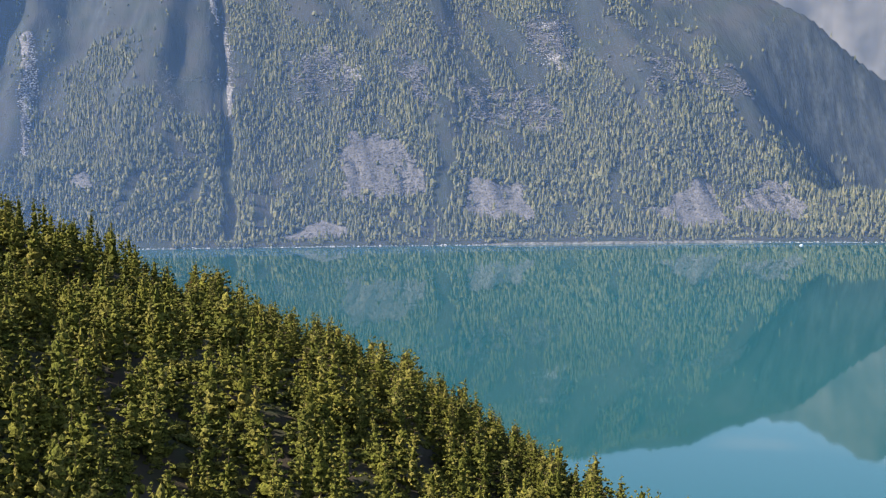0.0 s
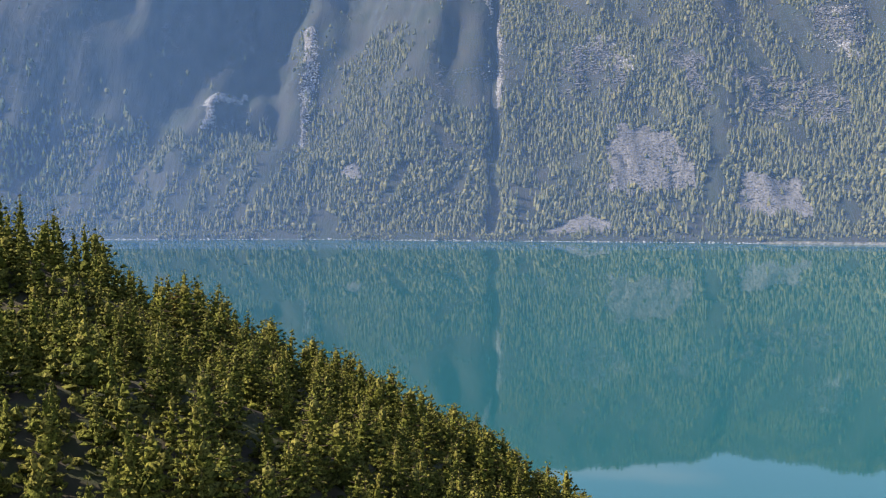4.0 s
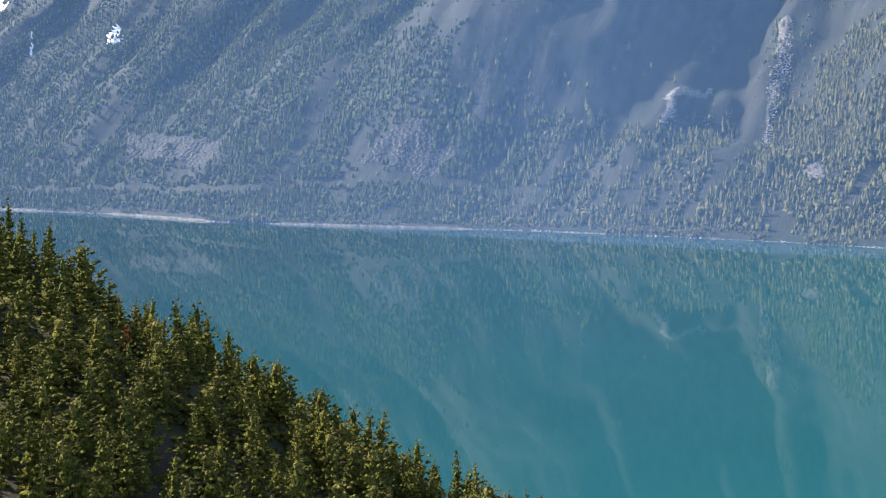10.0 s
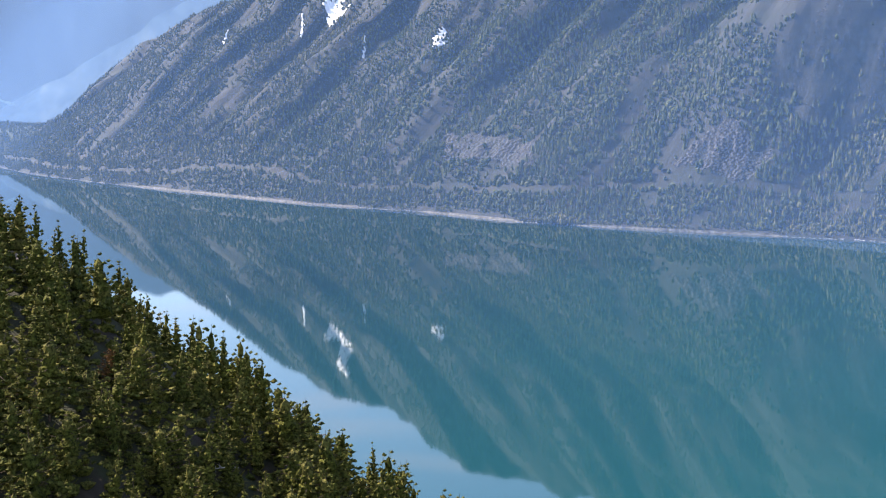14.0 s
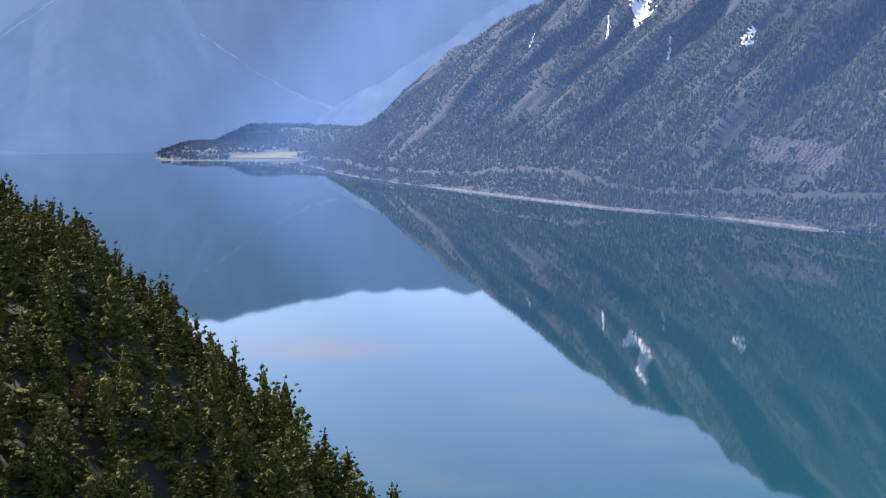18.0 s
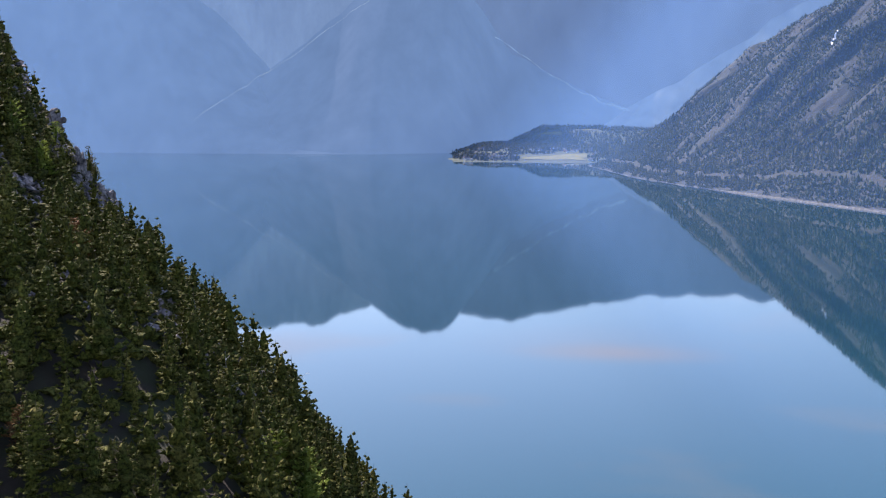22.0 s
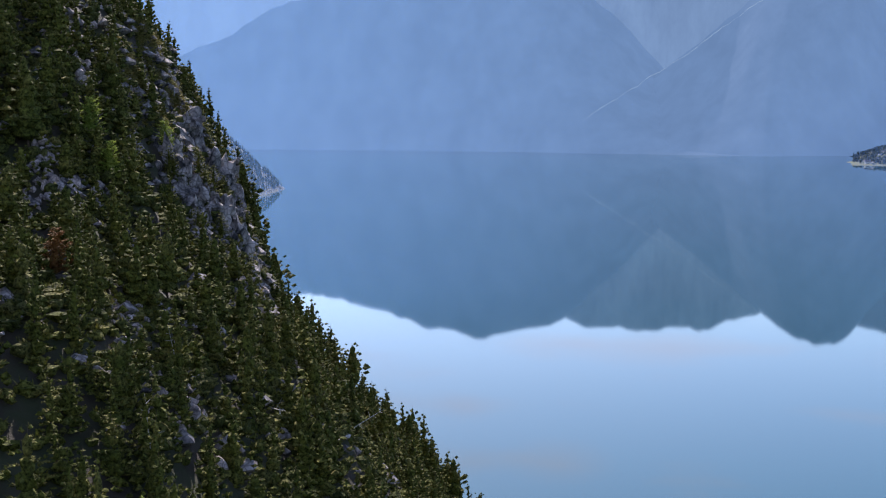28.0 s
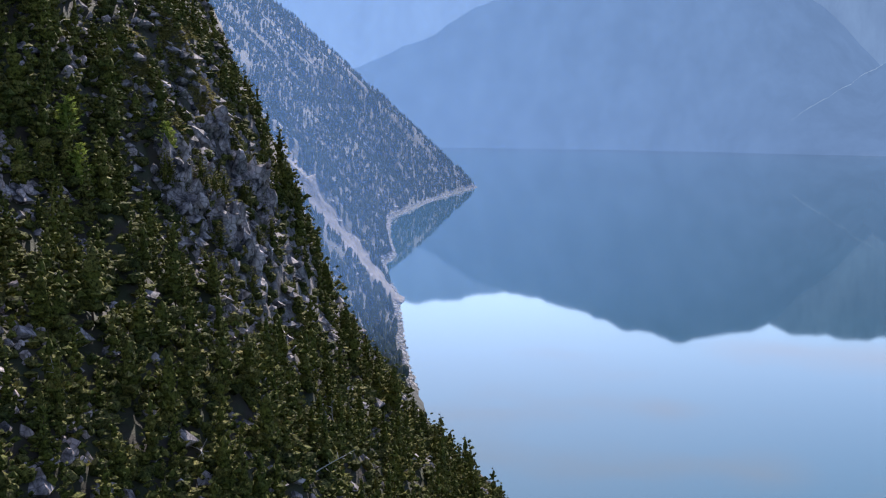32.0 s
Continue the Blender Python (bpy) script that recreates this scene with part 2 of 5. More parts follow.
def sheet(name, xs, ys, height, mats, smooth=True, which=None):
    gx, gy = np.meshgrid(xs, ys)
    gz = height(gx, gy)
    f = grid_faces(len(xs), len(ys))
    w = None
    if which is not None:
        cx, cy = gx.ravel()[f].mean(1), gy.ravel()[f].mean(1)
        w = which(cx, cy)
    return new(name, mesh_of(name, np.stack([gx, gy, gz], -1).reshape(-1, 3), f, mats, smooth, w))


def scatter(name, places, scales, turns, kinds, shapes, mats, which=0):
    """Joins many copies of low shapes (verts, triangles) into one mesh."""
    vs, fs, start = [], [], 0
    for k, (v, f) in enumerate(shapes):
        pick = np.where(kinds == k)[0]
        if not len(pick):
            continue
        c, s = np.cos(turns[pick])[:, None], np.sin(turns[pick])[:, None]
        sc = scales[pick]
        x = (v[None, :, 0] * c - v[None, :, 1] * s) * sc[:, :1] + places[pick, :1]
        y = (v[None, :, 0] * s + v[None, :, 1] * c) * sc[:, :1] + places[pick, 1:2]
        z = v[None, :, 2] * sc[:, 1:2] + places[pick, 2:3]
        vs.append(np.stack([x, y, z], -1).reshape(-1, 3))
        fs.append((f[None] + (np.arange(len(pick)) * len(v))[:, None, None] + start).reshape(-1, 3))
        start += len(pick) * len(v)
    return new(name, mesh_of(name, np.concatenate(vs), np.concatenate(fs), mats))


def part(name, data, parent, label=""):
    ob = new(name, data)
    ob.parent = parent
    return tagged(ob, label)


def bm_mesh(name, bm, mat):
    me = bpy.data.meshes.new(name)
    bm.to_mesh(me)
    bm.free()
    me.materials.append(mat)
    return me


# ---- the ground of the near hill ----
HX, HY = np.arange(-160, 61, 27.5), np.arange(60, 221, 20)
HILL_HEIGHTS = np.array([
    [185.1, 172.5, 158.7, 143.3, 127.1, 111.4, 97.3, 85.2, 74.1],
    [182.1, 171.5, 159.4, 145.0, 129.0, 113.2, 99.8, 88.9, 78.4],
    [177.0, 169.6, 159.6, 146.5, 130.5, 114.2, 102.3, 92.2, 81.3],
    [167.4, 164.6, 157.4, 147.0, 131.3, 114.1, 106.3, 92.7, 79.2],
    [150.9, 153.1, 149.0, 144.1, 130.4, 109.7, 106.1, 91.6, 68.5],
    [106.2, 125.6, 135.0, 129.8, 121.6, 116.0, 104.0, 90.2, 66.5],
    [77.4, 85.0, 97.9, 101.7, 106.8, 102.8, 96.1, 85.1, 65.9],
    [56.7, 66.9, 74.7, 79.2, 82.8, 76.0, 77.1, 76.8, 62.8],
    [28.8, 37.6, 44.5, 50.1, 52.2, 54.5, 59.0, 60.8, 55.8],
], float)
CANOPY = 5.5


def cubic(g, f):
    a, b, c, d = g
    return b + 0.5 * f * (c - a + f * (2 * a - 5 * b + 4 * c - d + f * (3 * (b - c) + d - a)))


def hill_smooth(x, y):
    """The hill's canopy height, from its lattice of heights; straight on past its edges."""
    u, v = (x - HX[0]) / 27.5, (y - HY[0]) / 20.0
    uc, vc = np.clip(u, 0, 7.999), np.clip(v, 0, 7.999)
    pad = np.pad(HILL_HEIGHTS, 1, mode="reflect", reflect_type="odd")
    i, j = np.floor(uc).astype(int), np.floor(vc).astype(int)
    fu, fv = uc - i, vc - j
    rows = [cubic([pad[j + r, i + k] for k in range(4)], fu) for r in range(4)]
    z = cubic(rows, fv)
    z = z + np.where(u > 8, -(u - 8) * 16, 0) + np.where(u < 0, u * 14, 0)
    return z + np.where(v > 8, -(v - 8) * 22, 0) + np.where(v < 0, v * 4, 0)


def near_ground(x, y):
    h = hill_smooth(x, y)
    z = h - CANOPY + 3.6 * np.clip((-x - 50) / 30, 0, 1) * np.clip((h - 104) / 10, 0, 1)
    z = z - 1.2 * np.maximum(0, -165 - x)
    rough = np.clip((-x - 25) / 40, 0, 1)
    z = z + 2.2 * fbm(x / 13, y / 13, 5) + rough * 3.2 * fbm(x / 6, y / 4, 11, 4)
    cliff = np.exp(-(((x + 85) / 15) ** 2)) * np.exp(-(((hill_smooth(x, y) - 117) / 8) ** 2))
    step = np.abs(fbm(x / 5, y / 2.6, 31, 4))
    return z + cliff * (5.5 * step - 1.2)


WX = np.array([-2300, -2120, -2026, -1850, -1672, -1379, -1167, -998, -945, -850, -781, -667, -540, -400, -250, -120, 0, 100])
WY = np.array([-420, -160, -9, -25, -38, -43, -6, 30, 30, 50, 69, 91, 116, 150, 190, 215, 225, 215])


def west_ground(x, y):
    s = np.interp(x, WX, WY) - y
    rib = 26 * np.exp(-(((x + 800) / 42) ** 2)) * np.clip((s - 8) / 50, 0, 1)
    z = np.where(s > 0, 0.93 * s, s * 0.5) + rib
    z = z + np.clip(s / 60, 0, 1) * (30 * fbm(x / 190, y / 400, 71, 4) + 8 * fbm(x / 30, y / 40, 75, 3))
    return np.minimum(z, 420 + 40 * fbm(x / 200, y / 200, 3))


def near_side(x, y):
    return np.maximum(near_ground(x, y), west_ground(x, y) - np.clip((x + 330) / 2, 0, 1e3))


# ---- the far side ----
FX = np.array([-3400, -3100, -2900, -2800, -2720, -2618, -2399, -2090, -1813, -1522, -1145, -947, -763, -599, -401, -163, -49, 148, 316, 584, 720, 1000, 1500])
FY = np.array([2050, 1900, 1790, 1700, 1620, 1544, 1474, 1373, 1317, 1276, 1228, 1243, 1214, 1242, 1290, 1301, 1290, 1278, 1264, 1240, 1209, 1120, 900])
CAPX = np.array([-3300, -3000, -2880, -2800, -2750, -2700, -2660, -2630, -2560, -2460, -2300, -2130, -2040, -1890, -1780, -1660, -1560, -1400, -700, -300, -80, 60, 200, 300, 440, 620, 720, 800, 900, 1100, 1500])
CAPZ = np.array([4, 8, 24, 62, 98, 150, 215, 255, 318, 345, 385, 415, 472, 512, 522, 560, 605, 660, 660, 580, 535, 462, 415, 400, 402, 414, 392, 310, 196, 30, 10])


def far_ground(x, y):
    s = y - np.interp(x, FX, FY)
    rise = np.interp(s, [-60, 0, 6, 30, 90, 170, 300, 480, 810, 1200], [-25, -1.5, 2.5, 7, 36, 84, 184, 298, 505, 640])
    rise = rise + 0.42 * np.clip(s - 480, 0, 400) * np.clip(np.minimum(-x - 150, x + 2200) / 300, 0, 1)
    up = np.clip(s / 130, 0, 1)
    ribs = np.clip((820 - x) / 130, 0.35, 1) * fbm(x / 95 + 0.3 * fbm(x / 200, y / 200, 8), y / 900, 41, 3)
    z = rise + up * (np.clip(s / 400, 0.15, 1) * np.interp(x, [-2000, -1300, -1000, -550, -350, -130, 60], [110, 95, 66, 72, 118, 70, 44]) * ribs + 12 * fbm(x / 25, y / 60, 47, 3) + 30 * fbm(x / 220, y / 220, 53, 2))
    cap = np.interp(x, CAPX, CAPZ) + 20 * fbm(x / 150, y / 150, 61, 3) * np.clip(np.interp(x, CAPX, CAPZ) / 300, 0, 1)
    z = z - 0.78 * (x + 390) * np.clip(1.25 - np.abs(x + 390) / 250, 0, 1) * np.clip((s - 140) / 120, 0, 1) * np.clip((780 - s) / 200, 0, 1)
    z = z - 1.2 * np.clip(x - 690, 0, 150) * np.clip((s - 110) / 90, 0, 1) * np.clip((430 - s) / 100, 0, 1)
    z = z - 13 * np.exp(-(((x - 26 + 3 * np.sin(s / 20)) / 8) ** 2)) * np.clip((s - 10) / 40, 0, 1)
    over = np.maximum(0, s - 860) * 0.25
    return np.where(s > 4, np.minimum(np.maximum(z, 1.0), np.maximum(cap, 1.5) + 0.01 * s) - over, rise)


# ---- setting ----
water = new("water", mesh_of("water", [(-9000, -9000, 0), (9000, -9000, 0), (9000, 9000, 0), (-9000, 9000, 0)], [(0, 1, 2, 3)], [WATER]))
tagged(water, "still turquoise fjord water mirroring the mountains", "water", kind="structure")

near_hill = sheet("ground_near_hill", np.arange(-230, 150, 1.6), np.arange(20, 330, 1.6), near_ground, [HILL])
tagged(near_hill, "steep wooded hillside of soil, grass and broken rock", "hillside", kind="structure")
west_hill = sheet("ground_west_shore", np.arange(-2300, -140, 12), np.arange(-700, 240, 8), west_ground, [SLOPE])
tagged(west_hill, "steep forested headland with bare rock streaks", "headland", kind="structure")
far_side = sheet("ground_far_mountain", np.arange(-3400, 1500, 9), np.arange(850, 2500, 8), far_ground, [SLOPE])
tagged(far_side, "mountainside across the fjord, wooded below and bare above", "mountain", kind="structure")


def ridge(name, label, turns, tops, near_d, far_d, mat, seed):
    """A far mountain round the fjord's head: it rises from the water at near_d to its ridge at far_d."""
    a = np.arange(turns[0], turns[-1], 0.22)
    top = np.interp(a, turns, tops)
    top = top * (1 + 0.05 * fbm(a / 1.3, a * 0, seed, 4))
    rows = np.linspace(0, 1, 26)
    base = np.interp(a, turns, near_d) if np.ndim(near_d) else np.full(len(a), float(near_d))
    u, aa = np.meshgrid(rows, a, indexing="ij")
    d = base[None] + (far_d - base[None]) * u
    z = top[None] * (0.12 * u + 0.88 * u**1.05) + u * np.sin(np.pi * u) * 95 * fbm(aa / 2.2 + u, u * 1.3, seed + 9, 4)
    z[0] = -5
    x, y = 60 - d * np.sin(np.radians(aa)), 150 + d * np.cos(np.radians(aa))
    ob = new(name, mesh_of(name, np.stack([x, y, np.maximum(z, -5)], -1).reshape(-1, 3), grid_faces(len(a), len(rows))[:, ::-1], [mat], True))
    return tagged(ob, label, "mountain", kind="structure")


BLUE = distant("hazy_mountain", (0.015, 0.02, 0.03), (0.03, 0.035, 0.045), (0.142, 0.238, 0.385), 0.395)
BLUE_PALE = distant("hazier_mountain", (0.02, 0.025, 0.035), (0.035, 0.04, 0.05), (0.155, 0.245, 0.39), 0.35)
# lit copy of the hazy mountain: sunlight put into colour and glow
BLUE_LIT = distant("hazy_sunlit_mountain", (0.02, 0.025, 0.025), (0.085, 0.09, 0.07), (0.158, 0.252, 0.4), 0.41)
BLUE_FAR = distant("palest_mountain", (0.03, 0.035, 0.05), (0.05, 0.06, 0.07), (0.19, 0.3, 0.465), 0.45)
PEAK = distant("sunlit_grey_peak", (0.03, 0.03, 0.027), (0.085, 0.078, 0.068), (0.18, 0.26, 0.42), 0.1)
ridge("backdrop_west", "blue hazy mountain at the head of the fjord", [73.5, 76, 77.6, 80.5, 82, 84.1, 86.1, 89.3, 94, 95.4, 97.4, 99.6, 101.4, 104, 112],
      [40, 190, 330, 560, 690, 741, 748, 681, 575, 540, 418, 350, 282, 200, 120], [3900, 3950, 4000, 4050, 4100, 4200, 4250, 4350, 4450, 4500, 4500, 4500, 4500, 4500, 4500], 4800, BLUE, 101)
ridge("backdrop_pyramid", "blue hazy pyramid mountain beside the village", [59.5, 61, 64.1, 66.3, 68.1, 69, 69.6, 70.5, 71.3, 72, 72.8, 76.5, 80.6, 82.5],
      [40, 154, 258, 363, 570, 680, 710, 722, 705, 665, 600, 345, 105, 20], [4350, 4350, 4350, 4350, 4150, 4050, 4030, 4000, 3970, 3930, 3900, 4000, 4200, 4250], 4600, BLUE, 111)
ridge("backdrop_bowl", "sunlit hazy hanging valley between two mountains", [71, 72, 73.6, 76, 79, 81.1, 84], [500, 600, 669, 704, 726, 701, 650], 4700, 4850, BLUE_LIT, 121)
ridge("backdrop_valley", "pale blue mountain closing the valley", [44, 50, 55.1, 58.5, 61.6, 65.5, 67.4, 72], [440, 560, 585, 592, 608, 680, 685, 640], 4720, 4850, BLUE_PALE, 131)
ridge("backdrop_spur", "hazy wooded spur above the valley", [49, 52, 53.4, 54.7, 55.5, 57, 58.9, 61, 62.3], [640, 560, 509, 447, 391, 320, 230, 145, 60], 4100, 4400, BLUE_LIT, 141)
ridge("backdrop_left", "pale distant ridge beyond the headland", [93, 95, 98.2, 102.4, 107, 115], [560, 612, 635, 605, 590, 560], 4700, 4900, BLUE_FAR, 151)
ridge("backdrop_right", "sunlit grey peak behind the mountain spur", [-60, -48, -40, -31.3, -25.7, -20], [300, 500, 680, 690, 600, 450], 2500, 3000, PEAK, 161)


# ---- trees ----
def conifer_far(seed):
    """A far conifer one unit high: three ragged tiers."""
    r = np.random.RandomState(seed)
    v, f = [], []
    for low, top, wide in ((0.02, 0.62, 0.2), (0.27, 0.84, 0.16), (0.54, 1.0, 0.095)):
        k = len(v)
        v.append((r.uniform(-0.02, 0.02), r.uniform(-0.02, 0.02), top))
        for i in range(6):
            a = i * math.pi / 3 + r.uniform(-0.3, 0.3)
            w = wide * r.uniform(0.55, 1.25)
            v.append((w * math.cos(a), w * math.sin(a), low + r.uniform(-0.06, 0.09)))
        f += [(k, k + 1 + i, k + 1 + (i + 1) % 6) for i in range(6)]
    return np.array(v), np.array(f)


def ball(r, rough):
    """An uneven twenty-sided lump about the origin."""
    bm = bmesh.new()
    bmesh.ops.create_icosphere(bm, subdivisions=1, radius=1)
    v = np.array([p.co for p in bm.verts]) * r.uniform(1 - rough, 1 + rough, (12, 1))
    f = np.array([[p.index for p in q.verts] for q in bm.faces])
    bm.free()
    return v, f


def broadleaf_far(seed):
    """A far birch or alder one unit high: a ragged crown."""
    r = np.random.RandomState(seed)
    v, f = ball(r, 0.45)
    return v * (0.24, 0.24, 0.46) + (0, 0, 0.5), f


def stone(seed):
    r = np.random.RandomState(seed)
    v = np.array([(1, 0, 0), (0, 1, 0), (-1, 0, 0), (0, -1, 0), (0.2, 0.1, 0.8), (0, 0, -0.6), (0.7, 0.6, 0.4), (-0.6, 0.5, 0.3)], float)
    v = v * r.uniform(0.7, 1.25, (8, 1))
    f = np.array([(0, 6, 4), (6, 1, 4), (1, 7, 4), (7, 2, 4), (2, 3, 4), (3, 0, 4), (0, 1, 6), (1, 2, 7), (0, 5, 1), (1, 5, 2), (2, 5, 3), (3, 5, 0)])
    return v, f


FAR_SHAPES = [conifer_far(k) for k in range(6)] + [broadleaf_far(k) for k in range(4)]
STONES = [stone(k) for k in range(5)]

# scree fans and clearings on the far mountainside, as outlines of x and metres in from the shore
SCREES = [([(203, 228), (238, 185), (254, 106), (153, 104), (162, 200)], 4200), ([(305, 132), (364, 134), (360, 64), (288, 68)], 900),
          ([(598, 152), (584, 58), (540, 36), (512, 50), (495, 78)], 2400), ([(650, 160), (692, 154), (684, 88), (604, 84)], 2200), ([(76, 26), (119, 72), (160, 26)], 600),
          ([(-625, 170), (-542, 136), (-572, 104), (-670, 138)], 1500), ([(-1081, 202), (-880, 142), (-843, 104), (-1010, 118)], 1500), ([(-150, 104), (-128, 106), (-134, 145)], 160)]
BARE = [[(-700, 345), (-640, 270), (-540, 226), (-455, 200), (-390, 200), (-325, 182), (-272, 245), (-258, 330), (-262, 900), (-760, 900)],
        [(-55, 240), (24, 250), (34, 900), (-212, 900), (-206, 455), (-120, 440), (-66, 348)],
        [(-250, 120), (-218, 120), (-216, 300), (-205, 430), (-215, 900), (-262, 900), (-244, 420)],
        [(690, 400), (662, 258), (704, 248), (812, 345), (900, 350), (1300, 380), (1300, 900), (720, 900)]]
THIN = [[(100, 372), (196, 360), (172, 264), (106, 284)], [(316, 292), (440, 320), (458, 256), (316, 243)], [(556, 332), (700, 340), (706, 283), (560, 266)],
        [(438, 442), (512, 442), (506, 374), (442, 384)], [(246, 388), (264, 378), (290, 280), (262, 268)], [(312, 312), (376, 347), (442, 320), (436, 300), (376, 322), (318, 290)]]
SLOTS = [(-512, 70, 200), (-432, 50, 170), (-387, 50, 170), (-350, 60, 150), (-318, 90, 190), (-276, 40, 150), (-236, 40, 140), (-84, 60, 150), (-20, 90, 170), (108, 110, 190), (268, 70, 230), (470, 70, 170), (720, 60, 130)]


def within(x, s, outline, rough=9.0, seed=300):
    """Whether places lie inside an outline whose edge wanders by a few metres."""
    x, s = x + rough * fbm(x / 16, s / 16, seed, 3) * 2, s + rough * fbm(x / 16, s / 16, seed + 7, 3) * 2
    inside = np.zeros(np.shape(x), bool)
    for (ax, ay), (bx, by) in zip(outline, outline[1:] + outline[:1]):
        cross = (ay > s) != (by > s)
        inside ^= cross & (x < (bx - ax) * (s - ay) / ((by - ay) or 1e-9) + ax)
    return inside


def in_scree(x, s):
    inside = np.zeros(np.shape(x), bool)
    for k, (outline, n) in enumerate(SCREES):
        inside |= within(x, s, outline, 7.0, 300 + k)
    return inside


def forest_share(x, s):
    """How closely the trees stand on the far mountainside."""
    holes = fbm(x / 38 + 0.2 * s / 38, s / 75, 201, 4)
    limit = np.interp(s, [0, 60, 180, 300, 420, 560, 760], [-0.4, -0.34, -0.24, -0.12, -0.04, 0.04, 0.14]) - 0.2 * np.clip((-x - 620) / 300, 0, 1)
    share = np.where(holes > limit, 1.0, 0.08)
    for x0, s0, s1 in SLOTS:
        off = x - x0 - 0.28 * (s - 110) - 7 * fbm(s / 30, s * 0 + x0, 230, 2)
        share = np.where((np.abs(off) < 7.5 * (1 + fbm(s / 22, s * 0 + x0, 233, 2))) & (s > s0) & (s < s1), 0.05, share)
    terrace = np.interp(x, [-1900, -1400, -1000, -800, -690, -500, -420], [44, 70, 62, 64, 103, 104, 96])
    share = np.where((np.abs(s - terrace - 4 * fbm(x / 40, s * 0, 235, 3)) < 6.5) & (x < -440), 0.04, share)
    stripes = fbm(x / 26 + 0.1 * s / 26, s / 420, 237, 2)
    share = np.where((stripes < -0.26) & (s > 80) & (x < -700), 0.12, share)
    for k, outline in enumerate(THIN):
        share = np.where(within(x, s, outline, 14.0, 320 + k), share * 0.2, share)
    for k, outline in enumerate(BARE):
        share = np.where(within(x, s, outline, 16.0, 330 + k), 0.012, share)
    share = np.where(in_scree(x, s), 0.02, share)
    share = np.where((np.abs(x - 26 + 3 * np.sin(s / 20)) < 5.5) & (s > 20), 0.0, share)
    return np.where((s < 13) & (fbm(x / 60, s * 0, 210, 2) < -0.05), 0.0, share)


def forest_far():
    r = np.random.RandomState(7)
    gx, gs = np.meshgrid(np.concatenate([np.arange(-2950, -1200, 6.6), np.arange(-1200, 900, 4.6)]), np.arange(9, 740, 5.2))
    x, s = gx.ravel() + r.uniform(-3.6, 3.6, gx.size), gs.ravel() + r.uniform(-4, 4, gx.size)
    keep = r.uniform(size=len(x)) < forest_share(x, s)
    x, s = x[keep], s[keep]
    y = s + np.interp(x, FX, FY)
    z = far_ground(x, y)
    ok = z > 1.2
    x, y, z, s = x[ok], y[ok], z[ok], s[ok]
    n = len(x)
    # stands of birch among the spruce and pine
    leafy = fbm(x / 45, s / 60, 239, 3) + r.uniform(-0.3, 0.3, n) > np.interp(x, [-1500, -700, 100, 600], [-0.15, 0.0, 0.26, 0.26]) - 0.25 * (s < 25)
    kinds = np.where(leafy, 6 + r.randint(0, 4, n), r.randint(0, 6, n))
    tall = r.uniform(7.0, 13.0, n) * np.where(leafy, 0.72, 1.0) * np.where(s < 22, 0.65, 1.0) * np.interp(s, [0, 350, 700], [1, 0.9, 0.65])
    tall = tall * (1 + 0.5 * fbm(x / 30, s / 30, 241, 2))
    scale = np.stack([tall * r.uniform(1.0, 1.5, n), tall], 1)
    at, turns = np.stack([x, y, z - 0.6], 1), r.uniform(0, 6.3, n)
    # this stretch gets the leaves with shade in their colour
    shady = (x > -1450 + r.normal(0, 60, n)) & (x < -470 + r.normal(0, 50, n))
    ob = scatter("far_forest_shaded", at[shady], scale[shady], turns[shady], kinds[shady], FAR_SHAPES, [FAR_SHADED])
    tagged(ob, "mixed forest between the far screes, shade put into its leaf colour", "forest", kind="stuff")
    shady = ~shady
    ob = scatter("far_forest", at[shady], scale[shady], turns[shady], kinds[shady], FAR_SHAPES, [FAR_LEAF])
    return tagged(ob, "mixed conifer and birch forest on the far mountainside", "forest", kind="stuff")


def forest_west():
    r = np.random.RandomState(17)
    x, s = r.uniform(-2080, -170, 25000), r.uniform(4, 420, 25000)
    bare = fbm(x / 40, s / 160 + x / 200, 221, 4)
    keep = bare > np.interp(s, [0, 90, 200, 400], [-0.5, -0.4, -0.28, -0.08])
    keep &= ~((np.abs(x + 733) < 34) & (s > 3) & (s < 92))
    x, s = x[keep], s[keep]
    y = np.interp(x, WX, WY) - s
    z = west_ground(x, y)
    n = len(x)
    leafy = r.uniform(size=n) < 0.45
    kinds = np.where(leafy, 6 + r.randint(0, 4, n), r.randint(0, 6, n))
    tall = r.uniform(5.0, 10.0, n) * np.where(leafy, 0.8, 1.0)
    ob = scatter("headland_forest", np.stack([x, y, z - 0.4], 1), np.stack([tall * r.uniform(0.9, 1.3, n), tall], 1), r.uniform(0, 6.3, n), kinds, FAR_SHAPES, [FAR_LEAF])
    return tagged(ob, "sparse pine and birch wood on the rocky headland", "forest", kind="stuff")


def headland_rocks():
    """Bare pale ribs and blocks between the headland's trees."""
    r = np.random.RandomState(19)
    x, s = r.uniform(-2050, -420, 3500), r.uniform(3, 330, 3500)
    keep = fbm((x + 0.8 * s) / 22, s / 90, 225, 4) > 0.17
    x, s = x[keep], s[keep]
    y = np.interp(x, WX, WY) - s
    size = r.uniform(0.8, 2.8, len(x))
    ob = scatter("headland_rocks", np.stack([x, y, west_ground(x, y) + 0.3], 1), np.stack([size * 1.2, size], 1), r.uniform(0, 6.3, len(x)), r.randint(0, 5, len(x)), STONES, [PALE_ROCK])
    tagged(ob, "pale rock ribs between the headland's trees", "rock", kind="stuff")


forest_far()
forest_west()
headland_rocks()


